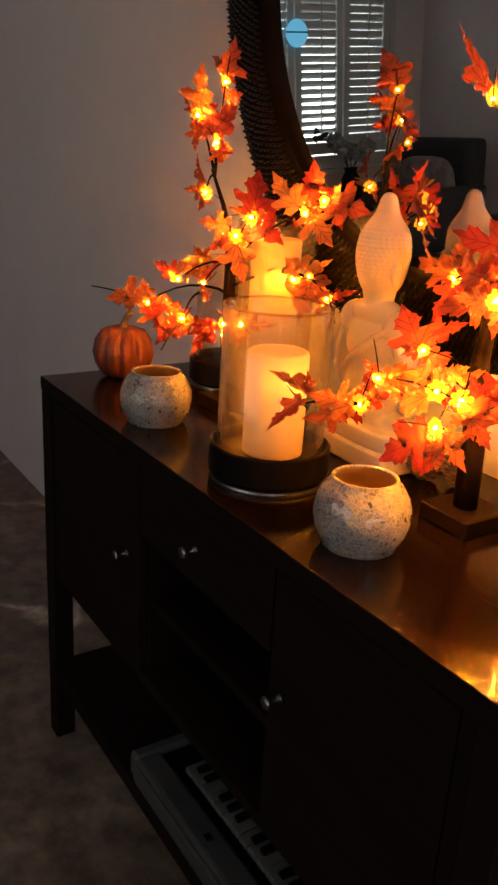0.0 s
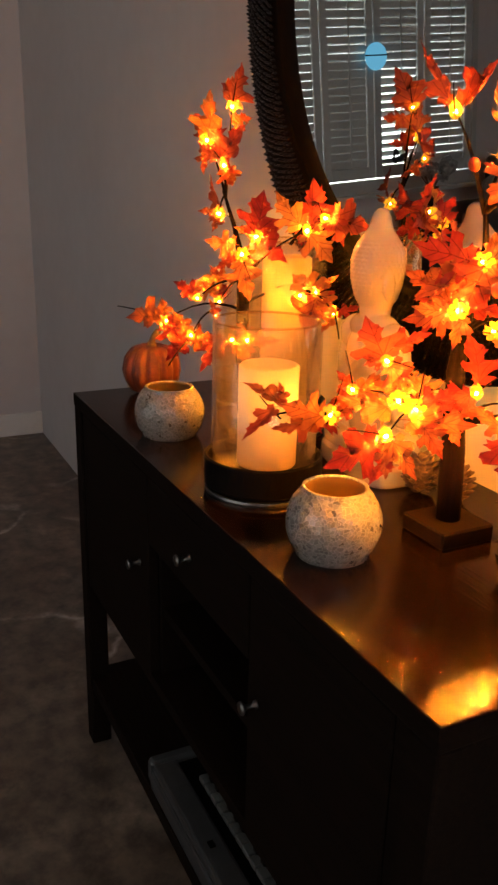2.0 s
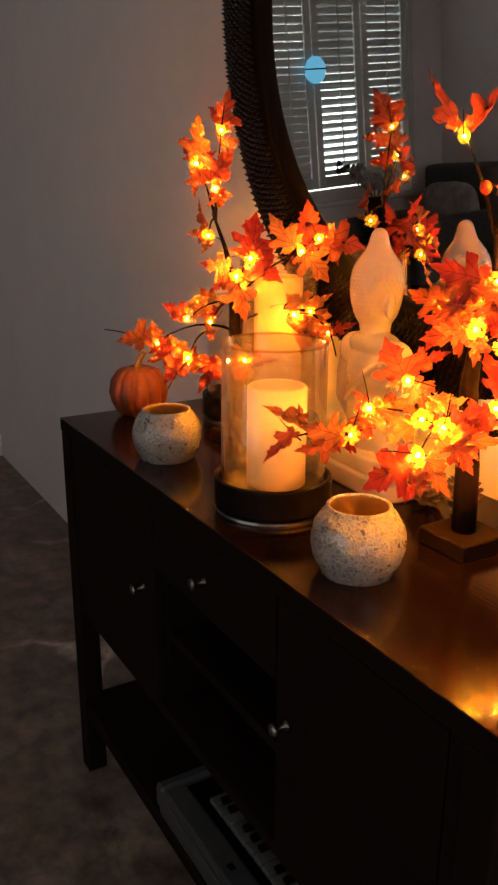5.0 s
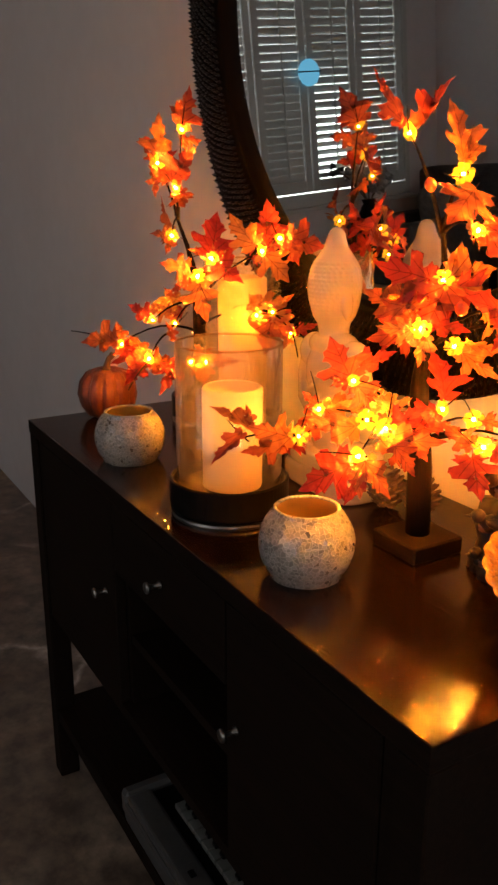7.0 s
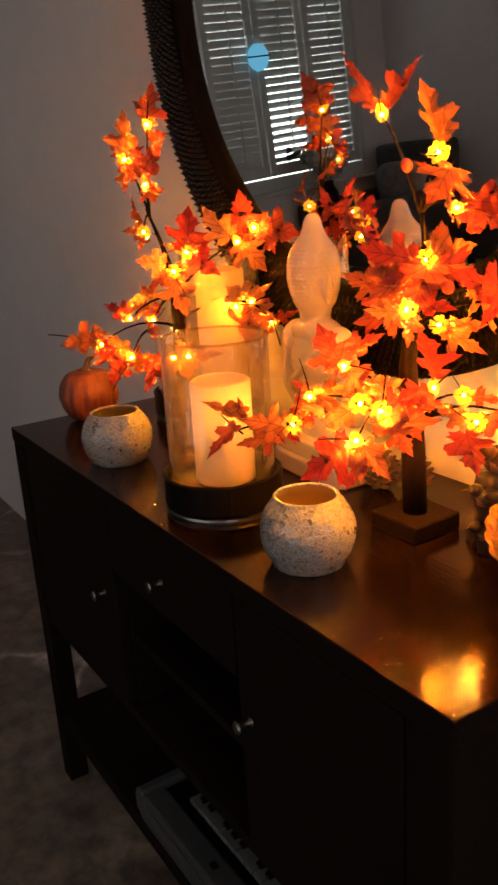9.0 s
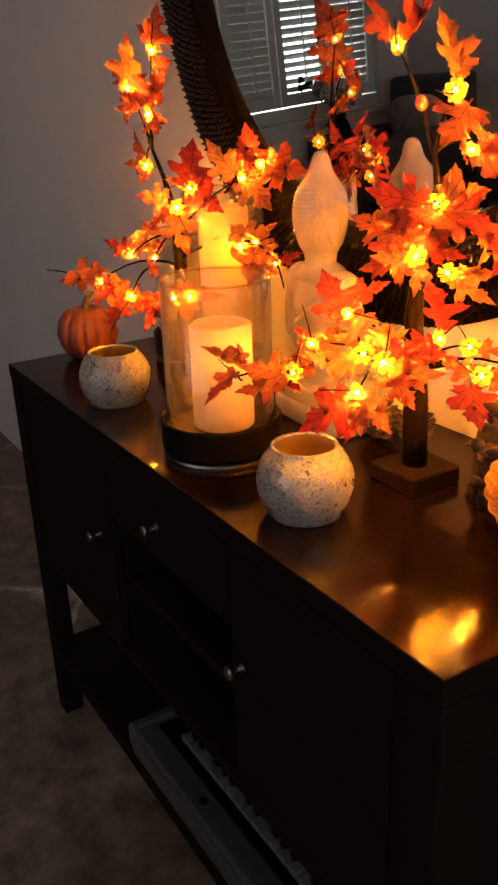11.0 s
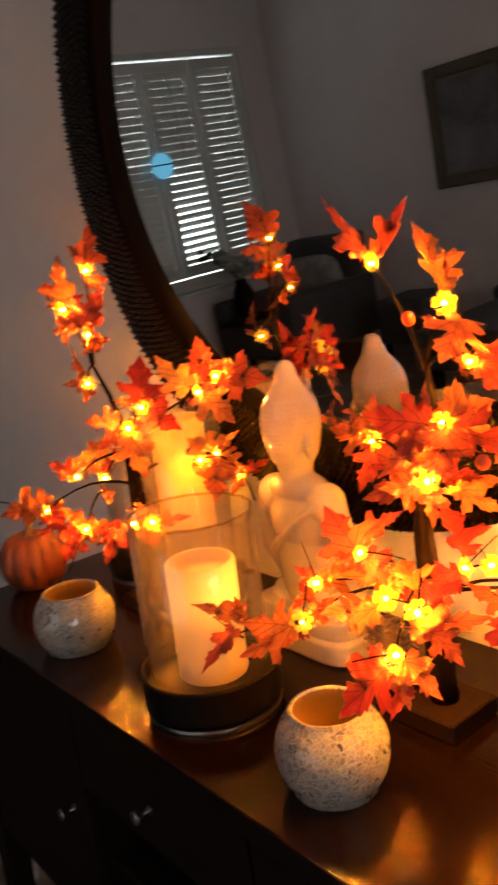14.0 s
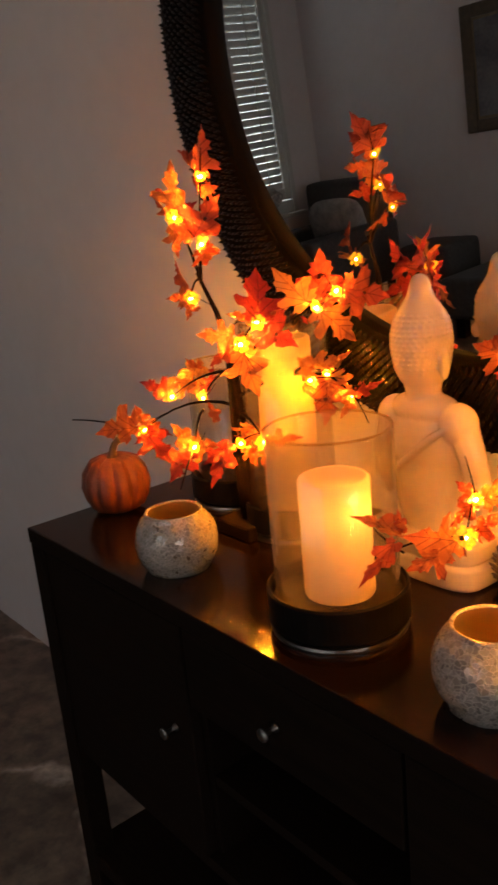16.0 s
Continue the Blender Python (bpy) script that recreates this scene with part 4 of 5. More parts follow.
light(left, LT, (-0.674, 0.177, 1.041), [(0.0, 0.2, 79, 7.0, 1.0, "r", 0.1, 8), (0.4, -0.2, -42, 5.8, 0.95, "r", 0.2, -10), (-3.0, -1.2, 174, 4.8, 0.9, "o", -0.2, 10), (-0.4, 0.0, 140, 4.4, 0.8, "o", -0.3, 25), (0.5, 0.4, 30, 4.6, 0.8, "o", -0.4, -25)], "berry")
light(left, LT, (-0.697, 0.167, 1.014), [(0.2, -0.9, -80, 6.4, 0.9, "o", 0.15, 5), (-1.0, -0.2, -150, 4.0, 0.8, "o", -0.3, 20)], "berry")
light(left, LT, (-0.629, 0.234, 1.051), [(-1.0, 0.8, 131, 6.4, 0.82, "y", 0.1, -10), (0.5, 0.8, 88, 6.6, 1.0, "r", 0.2, 0), (0.2, -0.2, -50, 6.6, 0.92, "y", 0.25, 10), (0.6, 0.6, 40, 5.2, 0.8, "r", -0.1, -15)])
light(left, (-0.668, 0.230, 1.03), (-0.612, 0.252, 1.069), [(1.0, 0.3, -20, 6.2, 1.0, "r", 0.1, 8), (1.0, 0.2, -68, 4.6, 0.7, "r", 0.0, 20)])
light(left, (-0.753, 0.200, 0.935), (-0.652, 0.267, 0.961), [(0.2, 0.7, 152, 4.6, 0.7, "y", 0.2, 30), (0.4, 0.8, 38, 3.6, 0.6, "o", 0.1, 30), (0.0, -0.6, -104, 6.4, 1.1, "o", 0.2, 5), (0.6, -0.4, -52, 4.6, 0.8, "o", 0.0, -10)], lift=0.012)
light(left, (-0.688, 0.245, 0.965), (-0.662, 0.246, 0.957), [(0.0, 0.3, 112, 3.4, 0.7, "o", 0.1, 0)], "drop")
light(left, (-0.668, 0.255, 0.962), (-0.628, 0.285, 0.933), [(0.5, 0.0, 22, 4.2, 0.5, "r", 0.1, 10), (-0.2, -0.2, -120, 3.4, 0.7, "o", 0.2, 0)])
light(left, LT, (-0.860, 0.166, 0.930), [(-0.3, 0.4, 147, 5.0, 0.8, "r", 0.1, 12)])
light(left, LT, (-0.810, 0.183, 0.930), [(0.8, 4.4, 198, 5.0, 0.85, "y", 0.2, 10), (0.4, 3.6, 140, 3.4, 0.8, "o", 0.1, 30), (-0.2, 0.3, 110, 3.6, 0.7, "o", -0.2, 0)], "drop")
light(left, (-0.763, 0.205, 0.92), (-0.848, 0.107, 0.898), [(-0.8, 0.5, 178, 6.2, 0.95, "o", 0.1, 15), (0.0, -0.3, -58, 6.6, 0.78, "r", 0.2, 0), (-0.2, 0.6, 98, 3.4, 0.7, "o", 0.2, 20), (0.4, 0.1, -20, 4.0, 0.6, "o", 0.0, -20)], "drop", lift=0.02)
light(left, (-0.788, 0.165, 0.92), (-0.718, 0.097, 0.897), [(-0.2, 0.4, 136, 4.4, 0.7, "o", 0.2, 10), (-0.6, -0.3, -132, 5.0, 0.85, "r", 0.1, -12)], "drop")
light(left, (-0.763, 0.205, 0.90), (-0.700, 0.155, 0.890), [(-1.4, 0.2, -122, 6.6, 0.62, "r", 0.2, 10), (-1.4, -0.2, -152, 4.8, 0.55, "r", 0.2, 20), (-2.6, 3.2, 108, 3.2, 0.55, "o", 0.1, 0), (0.4, -0.6, -62, 3.2, 0.7, "o", 0.1, 0)], "drop")
light(left, (-0.763, 0.205, 0.91), (-0.660, 0.160, 0.897), [(0.5, 0.0, 2, 4.8, 0.55, "o", 0.0, 20), (0.0, -0.4, -95, 3.4, 0.8, "o", 0.1, 10)], "berry")
for a, b in (((-0.848, 0.105, 0.897), (-0.973, 0.065, 0.905)), ((-0.723, 0.100, 0.893), (-0.688, 0.050, 0.862)), ((-0.628, 0.285, 0.935), (-0.588, 0.270, 0.905))):
    part("twig", tube([Vector(p) - left.location for p in bend(a, b, 0.004)], [0.0016 - 0.0001 * k for k in range(7)], 5), M_BRANCH, left, smooth=True)

R1 = (-0.275, 0.228)
right = maple_tree(R1[0], R1[1], [(R1[0], R1[1], 0.755), (-0.275, 0.225, 0.84), (-0.278, 0.22, 0.93), (-0.272, 0.222, 1.0), (-0.258, 0.225, 1.06), (-0.262, 0.222, 1.10)], "tabletop maple tree with amber lights beside the statue")
RT = (-0.274, 0.222, 0.97)
RH = (-0.262, 0.222, 1.09)
RL = (-0.275, 0.225, 0.87)
light(right, RH, (-0.297, 0.203, 1.185), [(-0.6, 0.7, 121, 7.4, 0.34, "r", 0.0, 10, 3), (0.6, 0.7, 55, 7.4, 0.31, "r", 0.0, -10, 0)], more=0)
light(right, RH, (-0.236, 0.220, 1.146), [(0.0, 1.2, 97, 7.2, 0.52, "o", 0.0, 8, 2), (0.3, 1.4, 66, 5.2, 0.45, "o", -0.2, 20, 4), (1.1, -1.4, -125, 5.6, 1.05, "o", 0.2, 0, 3), (-1.0, -1.4, 165, 1.8, 0.7, "r", 0.1, 20)], "berry", more=0)
light(right, RH, (-0.226, 0.235, 1.094), [(0.8, 0.4, 15, 7.2, 0.52, "r", 0.1, 20, 0), (0.7, 0.0, -32, 6.0, 0.72, "r", 0.1, -10, 1), (-0.5, -0.3, 105, 2.4, 0.6, "y", 0.2, 0)], more=1)
light(right, RT, (-0.232, 0.200, 1.047), [(-1.0, -1.4, 200, 6.2, 0.55, "o", 0.1, 15), (-1.2, 0.0, 165, 6.4, 0.95, "r", -0.1, 10), (0.2, -0.4, -114, 5.6, 1.05, "r", 0.35, 0), (0.6, 0.3, 14, 5.6, 0.95, "o", -0.1, -10), (0.4, 0.4, 62, 4.0, 0.8, "o", -0.3, 10), (1.2, -0.6, -28, 5.4, 0.9, "r", 0.1, 20)], "berry", more=3)
light(right, RT, (-0.232, 0.175, 1.002), [(-0.9, -0.2, 178, 4.2, 0.7, "y", 0.2, 10), (0.6, -0.6, -110, 3.8, 0.75, "o", 0.3, 0), (1.0, 0.6, -14, 4.2, 0.7, "r", 0.1, 30), (-0.6, 0.6, 140, 4.4, 0.9, "o", -0.2, 10)], "berry", more=3)
light(right, RT, (-0.282, 0.270, 0.968), [(0.7, -0.5, -38, 5.8, 0.58, "o", 0.1, 10), (1.2, 0.3, -14, 4.8, 0.65, "o", 0.0, 20)], "berry", more=0)
light(right, RT, (-0.137, 0.204, 1.024), [(0.6, 0.1, 12, 5.4, 0.95, "o", 0.1, 20), (-0.4, 0.1, 160, 5.0, 0.8, "r", 0.1, 10), (-0.4, -0.4, -125, 3.6, 0.7, "r", 0.1, 0), (0.4, 0.4, 44, 3.8, 0.5, "o", -0.1, 10)], "drop", lift=0.02)
light(right, RT, (-0.125, 0.225, 1.000), [(0.8, -0.3, -32, 6.2, 0.85, "r", 0.1, 15), (1.0, 0.0, 4, 5.0, 0.6, "r", -0.1, 10)], lift=0.02)
light(right, RL, (-0.212, 0.192, 0.923), [(0.2, 1.0, 97, 5.6, 0.95, "r", 0.0, 32, 2), (-0.6, -0.2, -158, 4.4, 0.8, "r", 0.1, 20)], "drop", more=0)
light(right, RL, (-0.230, 0.255, 0.900), [(0.4, -0.2, -10, 4.4, 0.5, "o", 0.1, 20)], "berry", more=0)
light(right, RL, (-0.182, 0.221, 0.887), [(-1.0, -0.8, -86, 5.0, 1.1, "r", 0.0, 0), (-1.2, 0.2, 142, 4.0, 0.8, "o", 0.2, 10), (0.3, 0.4, -20, 4.2, 0.7, "r", 0.2, 20)], "berry", more=0)
light(right, RL, (-0.142, 0.270, 0.877), [(0.6, 0.4, 28, 5.6, 0.7, "o", 0.1, 20), (-0.3, 0.4, 140, 3.4, 0.8, "o", 0.0, 0)], "drop", lift=0.02, more=0)
light(right, RL, (-0.096, 0.274, 0.866), [(0.4, 0.2, 22, 5.0, 0.6, "o", 0.1, 20), (0.0, 0.6, 76, 4.4, 0.8, "o", 0.1, 10)], lift=0.02, more=0)
light(right, RL, (-0.190, 0.071, 0.900), [(-0.4, -0.6, 204, 6.8, 0.75, "r", 0.3, 20, 1), (0.2, -1.6, -122, 3.6, 0.6, "r", 0.4, 20), (0.6, -0.4, -58, 4.4, 0.75, "o", 0.4, 0), (0.0, -1.0, -90, 3.4, 0.8, "o", 0.3, -20)], lift=0.03, more=0)
light(right, RL, (-0.194, 0.105, 0.920), [(-0.6, -1.0, -4, 6.6, 0.62, "o", 0.2, 15), (0.8, -1.6, -58, 3.8, 0.8, "o", 0.3, -10), (0.3, 0.2, 28, 4.2, 0.7, "r", 0.0, 10)], "berry", lift=0.03, more=1)
light(right, RL, (-0.238, 0.118, 0.916), [(-0.8, -0.6, 180, 6.2, 0.6, "o", 0.15, 25), (0.4, 0.6, 60, 2.6, 0.7, "y", 0.1, 0)], "berry", lift=0.02, more=1)
light(right, RL, (-0.316, 0.090, 0.884), [(-0.7, -0.2, 164, 5.2, 0.85, "o", 0.15, 5), (-1.6, -1.0, 192, 5.2, 0.65, "o", 0.2, 20), (0.6, 0.3, 24, 3.6, 0.7, "o", 0.1, 10)], "berry", lift=0.02, more=1)
light(right, (-0.316, 0.090, 0.884), (-0.354, 0.047, 0.879), [(0.4, 1.2, 150, 5.0, 0.42, "o", 0.1, 25, 0), (-0.2, 0.6, 222, 5.4, 0.42, "r", 0.1, 20, 4), (0.6, 1.2, 104, 2.6, 0.7, "o", 0.1, 0)], lift=0.004, more=0, lit=False)
light(right, RL, (-0.330, 0.126, 0.905), [(-0.1, 0.2, 134, 2.8, 0.7, "r", 0.1, 0), (0.6, 0.0, 8, 5.4, 0.7, "o", 0.0, 15), (0.0, -0.3, -150, 3.6, 0.6, "o", 0.1, 0)], "drop", more=0)
light(right, RL, (-0.265, 0.121, 0.950), [(-0.3, 0.2, 117, 5.0, 1.15, "r", 0.15, 0), (0.4, 1.4, 22, 4.4, 0.65, "r", 0.0, 15), (0.2, -0.4, -48, 4.4, 0.9, "r", 0.15, -10), (0.0, 0.0, 175, 3.0, 0.7, "o", 0.2, 0)], "drop", more=0)
light(right, RT, (-0.397, 0.290, 0.995), [(0.0, -0.4, -108, 5.6, 0.95, "r", 0.1, 0), (0.4, 0.2, 25, 5.8, 0.9, "o", 0.1, 10), (-0.2, 0.5, 80, 5.0, 0.9, "o", 0.0, 10), (-0.4, 0.2, 150, 5.0, 0.9, "o", 0.0, 0), (0.6, -0.2, -40, 4.6, 0.8, "r", 0.0, 0)], "berry", lift=0.02, more=1)
for g in ((0.0, 0.5, 20, 4.6, 0.9, "r", 0.3, -20), (-0.4, 0.4, 165, 4.6, 0.8, "r", 0.3, 25), (0.0, 0.0, -60, 3.6, 0.8, "r", 0.4, 0)):
    put_leaf(right, (-0.262, 0.198, 0.880), *g)
for tree, at in ((right, (-0.260, 0.201, 1.136)), (right, (-0.165, 0.16, 1.03)), (left, (-0.788, 0.135, 1.2)), (right, (-0.135, 0.262, 0.862))):
    share("berry", BERRY_ME, tree, Matrix.Translation(Vector(at) - tree.location) @ pose(0, 0, 0, 40, 30, 0))

# ---- dish, birds and cones beyond the tree ----
SCALE_ME = one_mesh("scale", blob(bmesh.new(), (0, 0, 0), (0.15, 0.10, 0.035), sub=1), M_CONE)


def cone(x, y, s, rz):
    t = thing("pinecone", (x, y, TOP_Z), "brown open-scaled pinecone standing on the console", "pinecone", "pinecones", rz=rz)
    core = part("core", blob(bmesh.new(), (0, 0, 0.5 * s), (0.28 * s, 0.28 * s, 0.48 * s), sub=2), M_CONE, t, smooth=True)
    for k in range(64):
        f = (k + 0.5) / 64
        r = 0.36 * math.sin(math.pi * (0.12 + 0.8 * f)) + 0.04
        a = k * 2.39996
        share("scale", SCALE_ME, t, Matrix.Diagonal((s, s, s, 1)) @ pose(r * math.cos(a), r * math.sin(a), 0.06 + 0.88 * f, 0, -25 - 20 * f, math.degrees(a)))


cone(-0.392, 0.280, 0.054, 10)
cone(-0.350, 0.300, 0.052, 77)

fig = thing("bird_figurine", (-0.184, 0.262, TOP_Z), "painted resin figurine of perched birds on a stump", "figurine")
part("stump", lathe([(0, 0), (0.030, 0.0), (0.029, 0.010), (0.026, 0.024), (0.024, 0.040), (0.0255, 0.055), (0.023, 0.070), (0.021, 0.083), (0, 0.086)], 36, lambda a, z: 1 + 0.13 * math.sin(4 * a + 60 * z) + 0.07 * math.sin(11 * a - 140 * z)), M_BIRD_BLUE, fig, smooth=True)
for at, rz, mt, s in (((0.004, 0.004, 0.098), 60, M_BIRD, 0.95), ((0.006, -0.020, 0.062), 45, M_BIRD_BLUE, 0.72), ((0.004, -0.022, 0.024), 75, M_BIRD_BLUE, 0.66)):
    bm = bmesh.new()
    blob(bm, (0, 0, 0), (0.026, 0.015, 0.014), (0, -10, 0))
    blob(bm, (-0.022, 0, 0.010), (0.011, 0.010, 0.0105))
    tube([(-0.031, 0, 0.010), (-0.042, 0, 0.009)], [0.0035, 0.0006], 6, bm)
    tube([(0.016, 0, 0.004), (0.032, 0, 0.018), (0.050, 0, 0.038)], [0.008, 0.006, 0.0035], 6, bm)
    for sd in (-1, 1):
        blob(bm, (0.006, 0.012 * sd, 0.003), (0.019, 0.005, 0.009), (0, 18, -8 * sd), sub=2)
        blob(bm, (-0.0295, 0.006 * sd, 0.012), (0.0016, 0.0016, 0.0016), sub=1)
    b = part("bird", bm, mt, fig, smooth=True)
    part("breast", blob(bmesh.new(), (-0.012, 0, -0.004), (0.013, 0.0125, 0.0105), (0, 30, 0)), M_BREAST, b, "pale rosy breast", smooth=True)
    b.matrix_basis = pose(*at, 0, 0, rz) @ Matrix.Diagonal((s, s, s, 1))

dish = thing("glass_dish", (-0.098, 0.237, TOP_Z), "scalloped amber carnival glass dish with dark outside", "dish", rz=28)
def rim_lift(x, y):
    return 0.010 * math.cos(2 * math.atan2(y, x) + 0.6)


def waved(bm):
    for v in bm.verts:
        q = min(1.0, math.hypot(v.co.x, v.co.y) / 0.07)
        v.co.z += q * q * rim_lift(v.co.x, v.co.y) * (1 if v.co.z > 0.02 else 0)
        v.co.y *= 1.12
        v.co.x *= 0.92
    return bm


def frill(a, z):
    return 1 + (0.05 * abs(math.sin(11 * a)) if z > 0.040 else 0.0)


part("outside", waved(lathe([(0, 0), (0.030, 0.0), (0.032, 0.006), (0.040, 0.012), (0.056, 0.026), (0.070, 0.046)], 110, frill)), M_MATTE, dish, "near-black outer glass", smooth=True)
inner = lathe([(0.0712, 0.0468), (0.0700, 0.0485), (0.062, 0.0375), (0.0535, 0.0305), (0.0515, 0.0312), (0.047, 0.027), (0.034, 0.0190), (0.018, 0.0150), (0, 0.0142)], 110, frill)
bowl_in = part("inside", waved(inner), M_AMBER, dish, "amber pressed glass", smooth=True)
bowl_in.data.materials.append(M_AMBER_DEEP)
for f in bowl_in.data.polygons:
    f.material_index = 1 if math.hypot(f.center.x / 0.92, f.center.y / 1.12) < 0.050 else 0
GRAPE_ME = one_mesh("grape", blob(bmesh.new(), (0, 0, 0), (1, 1, 1), sub=1), M_AMBER_DEEP)
BEAD_ME = one_mesh("bead", blob(bmesh.new(), (0, 0, 0), (1, 1, 1), sub=1), M_AMBER)


def on_dish(name, x, y, z, size, turn):
    """A raised piece of the pressed pattern, set on the waved inside."""
    q = min(1.0, math.hypot(x, y) / 0.07)
    z += q * q * rim_lift(x, y) * (1 if z > 0.02 else 0)
    share(name, GRAPE_ME if name == "grape" else BEAD_ME, dish, Matrix.LocRotScale((x * 0.92, y * 1.12, z), Euler([radians(k) for k in turn]), size))


for k in range(48):
    a = k * math.pi / 24
    on_dish("bead", 0.0585 * math.cos(a), 0.0585 * math.sin(a), 0.0355, (0.0034, 0.0026, 0.0026), (0, -38, math.degrees(a)))
    on_dish("rib", 0.0650 * math.cos(a), 0.0650 * math.sin(a), 0.0420, (0.0048, 0.0012, 0.0016), (0, -48, math.degrees(a)))
    on_dish("ridge", 0.0525 * math.cos(a), 0.0525 * math.sin(a), 0.0318, (0.0016, 0.0040, 0.0018), (0, -30, math.degrees(a)))
fruit_rng = random.Random(8)
for k in range(60):
    a, r = fruit_rng.uniform(0, 6.28), 0.036 * math.sqrt(fruit_rng.random())
    q = fruit_rng.uniform(0.0040, 0.0072)
    on_dish("grape", r * math.cos(a), r * math.sin(a), 0.0172 + r * r * 5.2, (q, q * fruit_rng.uniform(0.7, 1.0), q * 0.8), (0, 0, math.degrees(a)))
part("prop", tube([(0.012, 0.050, 0.030), (0.011, 0.050, 0.05), (0.010, 0.050, 0.072), (0.010, 0.050, 0.082), (0.010, 0.050, 0.085)], [0.0085, 0.0085, 0.008, 0.0066, 0.003], 10), M_BIRD, dish, "brown wooden prop", smooth=True)
tuft = bmesh.new()
for k in range(190):
    a = fruit_rng.uniform(0, 6.28)
    r = 0.030 * math.sqrt(fruit_rng.random())
    blob(tuft, (0.006 + 1.35 * r * math.cos(a), 0.056 + 0.62 * r * math.sin(a), 0.054 - 0.35 * r + fruit_rng.uniform(-0.003, 0.005)), (0.0075, 0.0019, 0.0012), (fruit_rng.uniform(-40, 40), fruit_rng.uniform(-35, 35), math.degrees(a) + fruit_rng.uniform(-35, 35)), sub=1)
part("tuft", tuft, M_FEATHER, dish, "dark grey feathery tuft over the far rim", smooth=True)
for ob in dish.children:
    ob.matrix_basis = Matrix.Translation((0, 0, 0.0018)) @ Matrix.Rotation(radians(4), 4, (0.855, 0.518, 0)) @ Matrix.Diagonal((0.94, 0.94, 1.05, 1)) @ ob.matrix_basis
pot = tagged(part("black_bowl", lathe([(0, 0), (0.030, 0), (0.038, 0.008), (0.043, 0.026), (0.042, 0.028), (0.036, 0.012), (0.028, 0.005), (0, 0.005)], 56), M_MATTE, smooth=True), "small matt black bowl at the console's corner", "bowl")
pot.matrix_basis = pose(-0.036, 0.298, TOP_Z) @ Matrix.Diagonal((0.9, 0.9, 1.3, 1))

# ---- seen in the mirror: picture, armchair, sofa ----
pic = thing("framed_picture", (-3.107, BACK_Y + 0.002, 1.472), "dark painting in an aged gilt frame", "picture")
bm = bmesh.new()
for a, b, c, d2 in ((-0.318, -0.236, -0.388, 0.388), (0.236, 0.318, -0.388, 0.388), (-0.236, 0.236, 0.306, 0.388), (-0.236, 0.236, -0.388, -0.306)):
    box(bm, a, b, 0, 0.035, c, d2, bevel=0.012, seg=2)
part("frame", bm, M_PICFRAME, pic)
part("slip", boxed(-0.236, 0.236, 0.002, 0.018, -0.306, 0.306), M_GILT, pic, "thin gilt slip round the painting")
part("canvas", boxed(-0.220, 0.220, 0.018, 0.022, -0.290, 0.290), M_PICTURE, pic)


def soft_box(*a, bevel=0.04):
    return boxed(*a, bevel=bevel, seg=3)


chair = thing("armchair", (-4.40, -3.15, 0), "high-backed charcoal upholstered armchair", "armchair")
part("seat", soft_box(-0.34, 0.34, -0.40, 0.42, 0.16, 0.44), M_FABRIC, chair, smooth=True)
part("backrest", soft_box(-0.36, 0.36, -0.58, -0.36, 0.28, 0.915, bevel=0.06), M_FABRIC, chair, smooth=True)
for s in (-1, 1):
    part("armrest", soft_box(0.36 * s - 0.07, 0.36 * s + 0.07, -0.52, 0.40, 0.16, 0.60), M_FABRIC, chair, smooth=True)
for x in (-0.33, 0.33):
    for y in (-0.48, 0.34):
        part("leg", boxed(x - 0.025, x + 0.025, y - 0.025, y + 0.025, 0, 0.17, bevel=0.003), M_BODY, chair)
cush = bmesh.new()
blob(cush, (0, 0, 0), (0.24, 0.08, 0.22), sub=3)
for v in cush.verts:
    v.co.x = 0.24 * math.copysign(min(1, abs(v.co.x / 0.24) ** 0.55), v.co.x)
    v.co.z = 0.21 * math.copysign(min(1, abs(v.co.z / 0.22) ** 0.55), v.co.z)
cu = tagged(part("cushion", cush, M_PILLOW, smooth=True), "grey patterned cushion leaning in the armchair", "cushion")
cu.matrix_basis = pose(-4.30, -3.38, 0.60, -14, 0, -8)

bench = thing("bench", (-1.82, -3.20, 0), "low dark charcoal upholstered bench against the wall", "bench")
part("seat", soft_box(-1.1, 1.1, -0.45, 0.50, 0.12, 0.36), M_FABRIC, bench, smooth=True)
part("backrest", soft_box(-1.1, 1.1, -0.58, -0.36, 0.14, 0.44), M_FABRIC, bench, smooth=True)
for x in (-1.0, 1.0):
    for y in (-0.46, 0.42):
        part("leg", boxed(x - 0.03, x + 0.03, y - 0.03, y + 0.03, 0, 0.13, bevel=0.003), M_BODY, bench)

stool = thing("ottoman", (-3.44, -3.42, 0), "low dark charcoal upholstered ottoman beside the armchair", "ottoman")
part("cushion", soft_box(-0.20, 0.20, -0.20, 0.20, 0.14, 0.455, bevel=0.05), M_FABRIC, stool, smooth=True)
for x in (-0.15, 0.15):
    for y in (-0.15, 0.15):
        part("leg", boxed(x - 0.02, x + 0.02, y - 0.02, y + 0.02, 0, 0.15, bevel=0.003), M_BODY, stool)

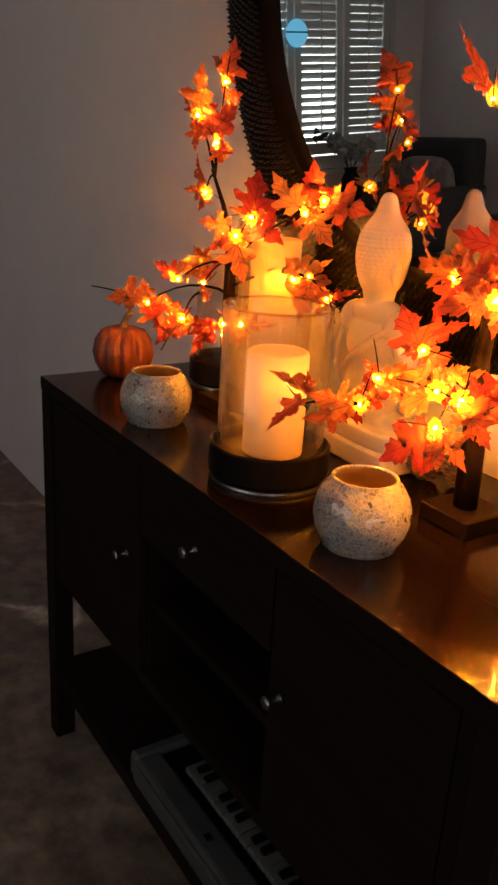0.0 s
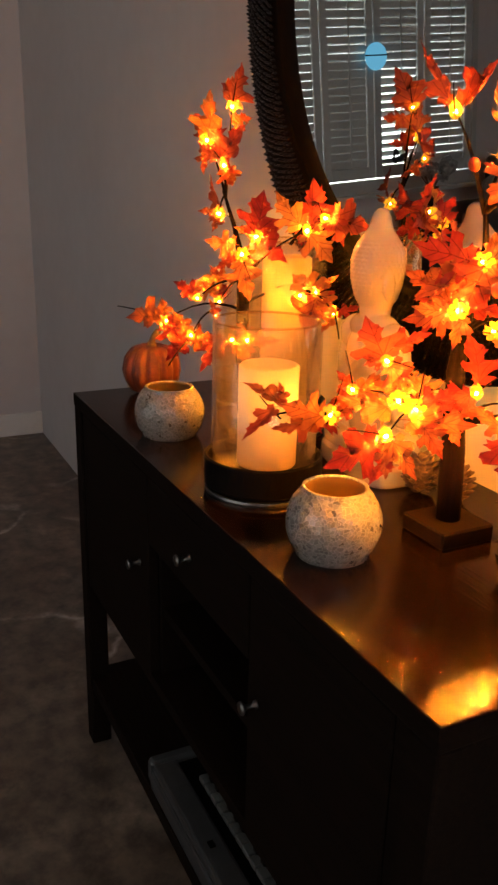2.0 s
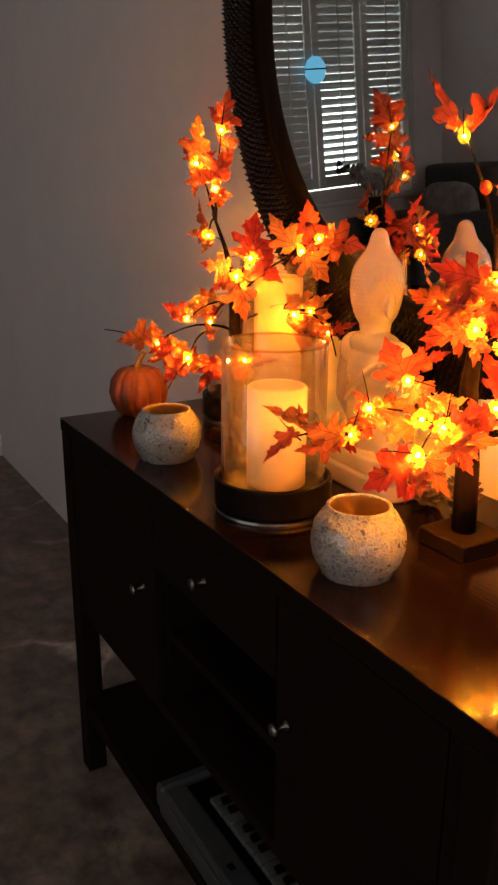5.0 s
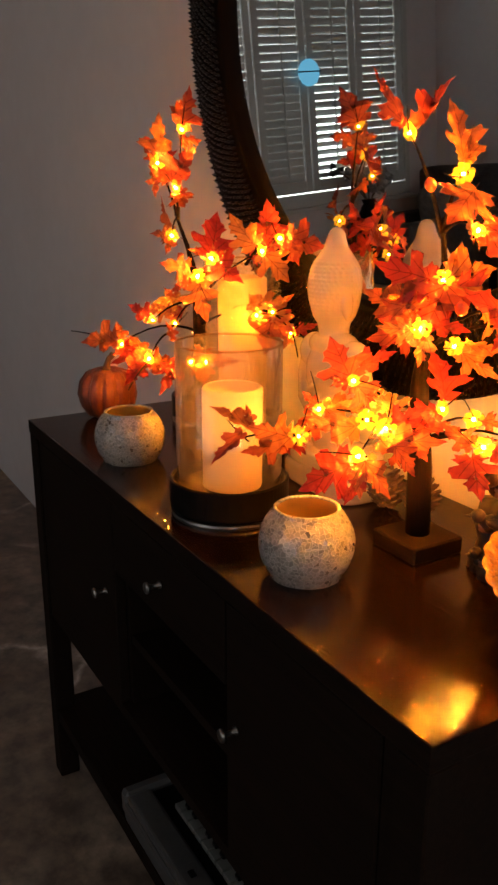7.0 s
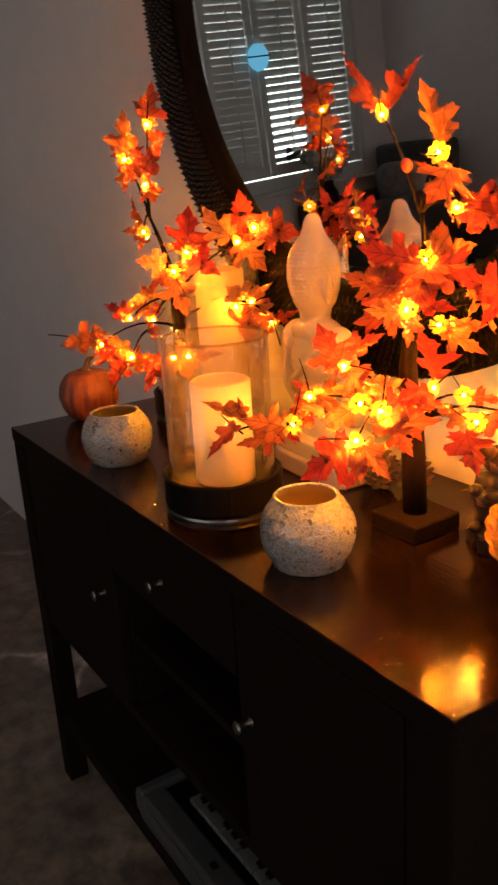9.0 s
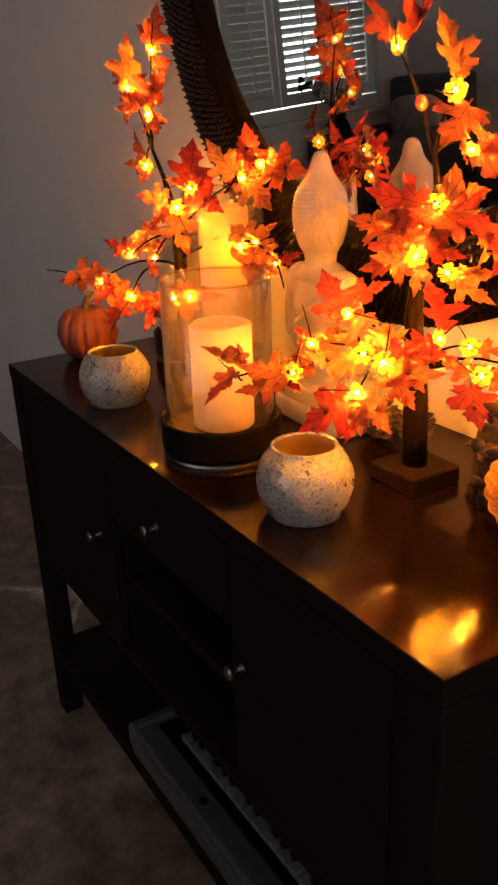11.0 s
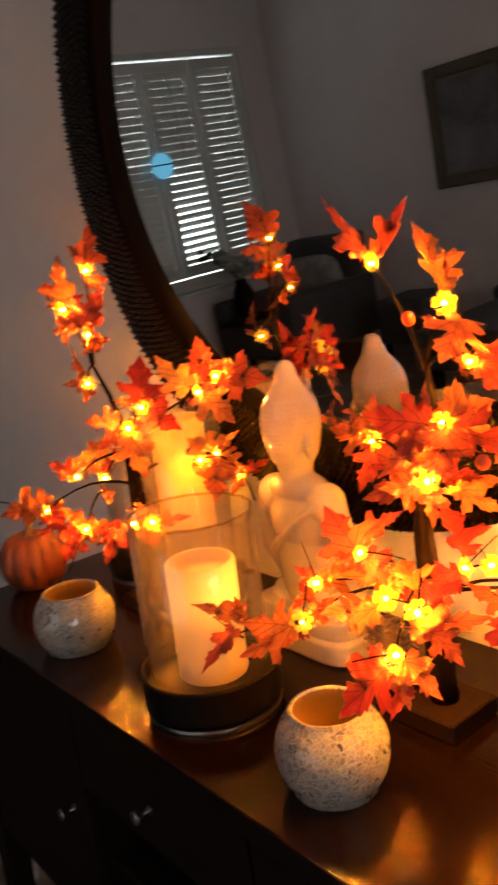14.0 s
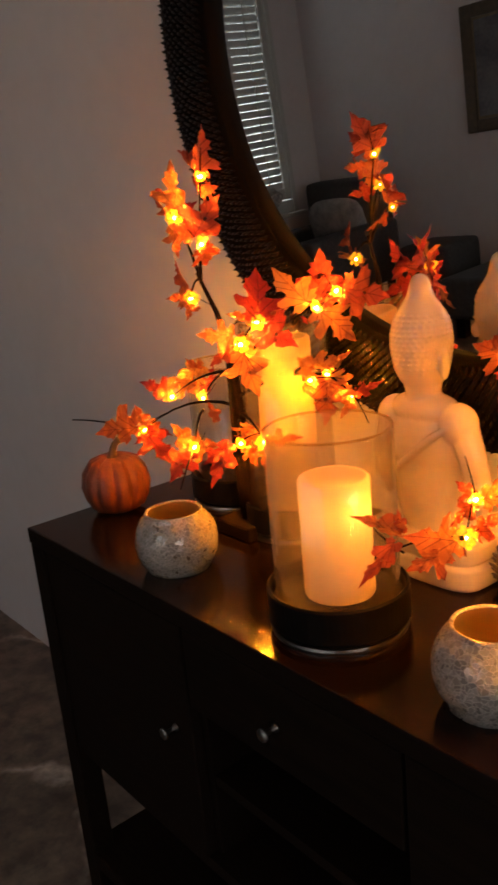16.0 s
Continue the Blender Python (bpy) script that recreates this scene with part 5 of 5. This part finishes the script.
# side table with dried flowers under the window
side = thing("side_table", (-4.60, -2.86, 0), "small dark round side table under the window", "table")
part("tabletop", lathe([(0, 0.43), (0.20, 0.43), (0.21, 0.445), (0.20, 0.46), (0, 0.46)], 40), M_BODY, side, smooth=False)
part("column", lathe([(0.03, 0.02), (0.04, 0.05), (0.024, 0.12), (0.024, 0.33), (0.05, 0.43)], 20), M_BODY, side, smooth=True)
part("foot", lathe([(0, 0), (0.13, 0), (0.125, 0.02), (0.02, 0.035), (0, 0.035)], 32), M_BODY, side)
vase = thing("flower_vase", (-4.60, -2.90, 0.46), "dark vase of dried grey hydrangea heads", "vase")
part("vase", lathe([(0, 0), (0.045, 0), (0.065, 0.06), (0.05, 0.14), (0.03, 0.18), (0.036, 0.20), (0.030, 0.20), (0.024, 0.18), (0, 0.17)], 28), M_BLACK, vase, smooth=True)
M_DRY = speckled("dried_petals", (0.16, 0.17, 0.165), (0.32, 0.33, 0.32), 0.9, 60, 0.6)
fr_rng = random.Random(3)
for k in range(5):
    a = k * 1.257
    tip = Vector((0.075 * math.cos(a), 0.085 * math.sin(a), 0.27 + 0.03 * (k % 3)))
    part("flower_stem", tube(bend((0, 0, 0.17), tip, 0.01), [0.0035] * 7, 5), M_STEM, vase, smooth=True)
    hb = bmesh.new()
    for j in range(46):
        d = Vector((fr_rng.gauss(0, 1), fr_rng.gauss(0, 1), fr_rng.gauss(0, 1))).normalized() * 0.036
        blob(hb, tip + d, (0.016, 0.016, 0.007), (fr_rng.uniform(0, 180), fr_rng.uniform(0, 180), 0), sub=1)
    part("flower_head", hb, M_DRY, vase, "dried grey flower cluster")
part("flower_stem", tube(bend((0, 0, 0.17), (0.0, 0.19, 0.355), 0.03), [0.0035] * 7, 5), M_STEM, vase, smooth=True)
hb = bmesh.new()
for j in range(9):
    blob(hb, (0.0, 0.19 + fr_rng.uniform(-0.035, 0.035), 0.36 + fr_rng.uniform(-0.02, 0.03)), (0.008, 0.022, 0.012), (fr_rng.uniform(-60, 60), 0, 0), sub=1)
part("leaf_tuft", hb, M_FABRIC, vase, "dark dry leaves", smooth=True)
for ob in vase.children:
    ob.matrix_basis = Matrix.Diagonal((1.48, 1.48, 1.42, 1))
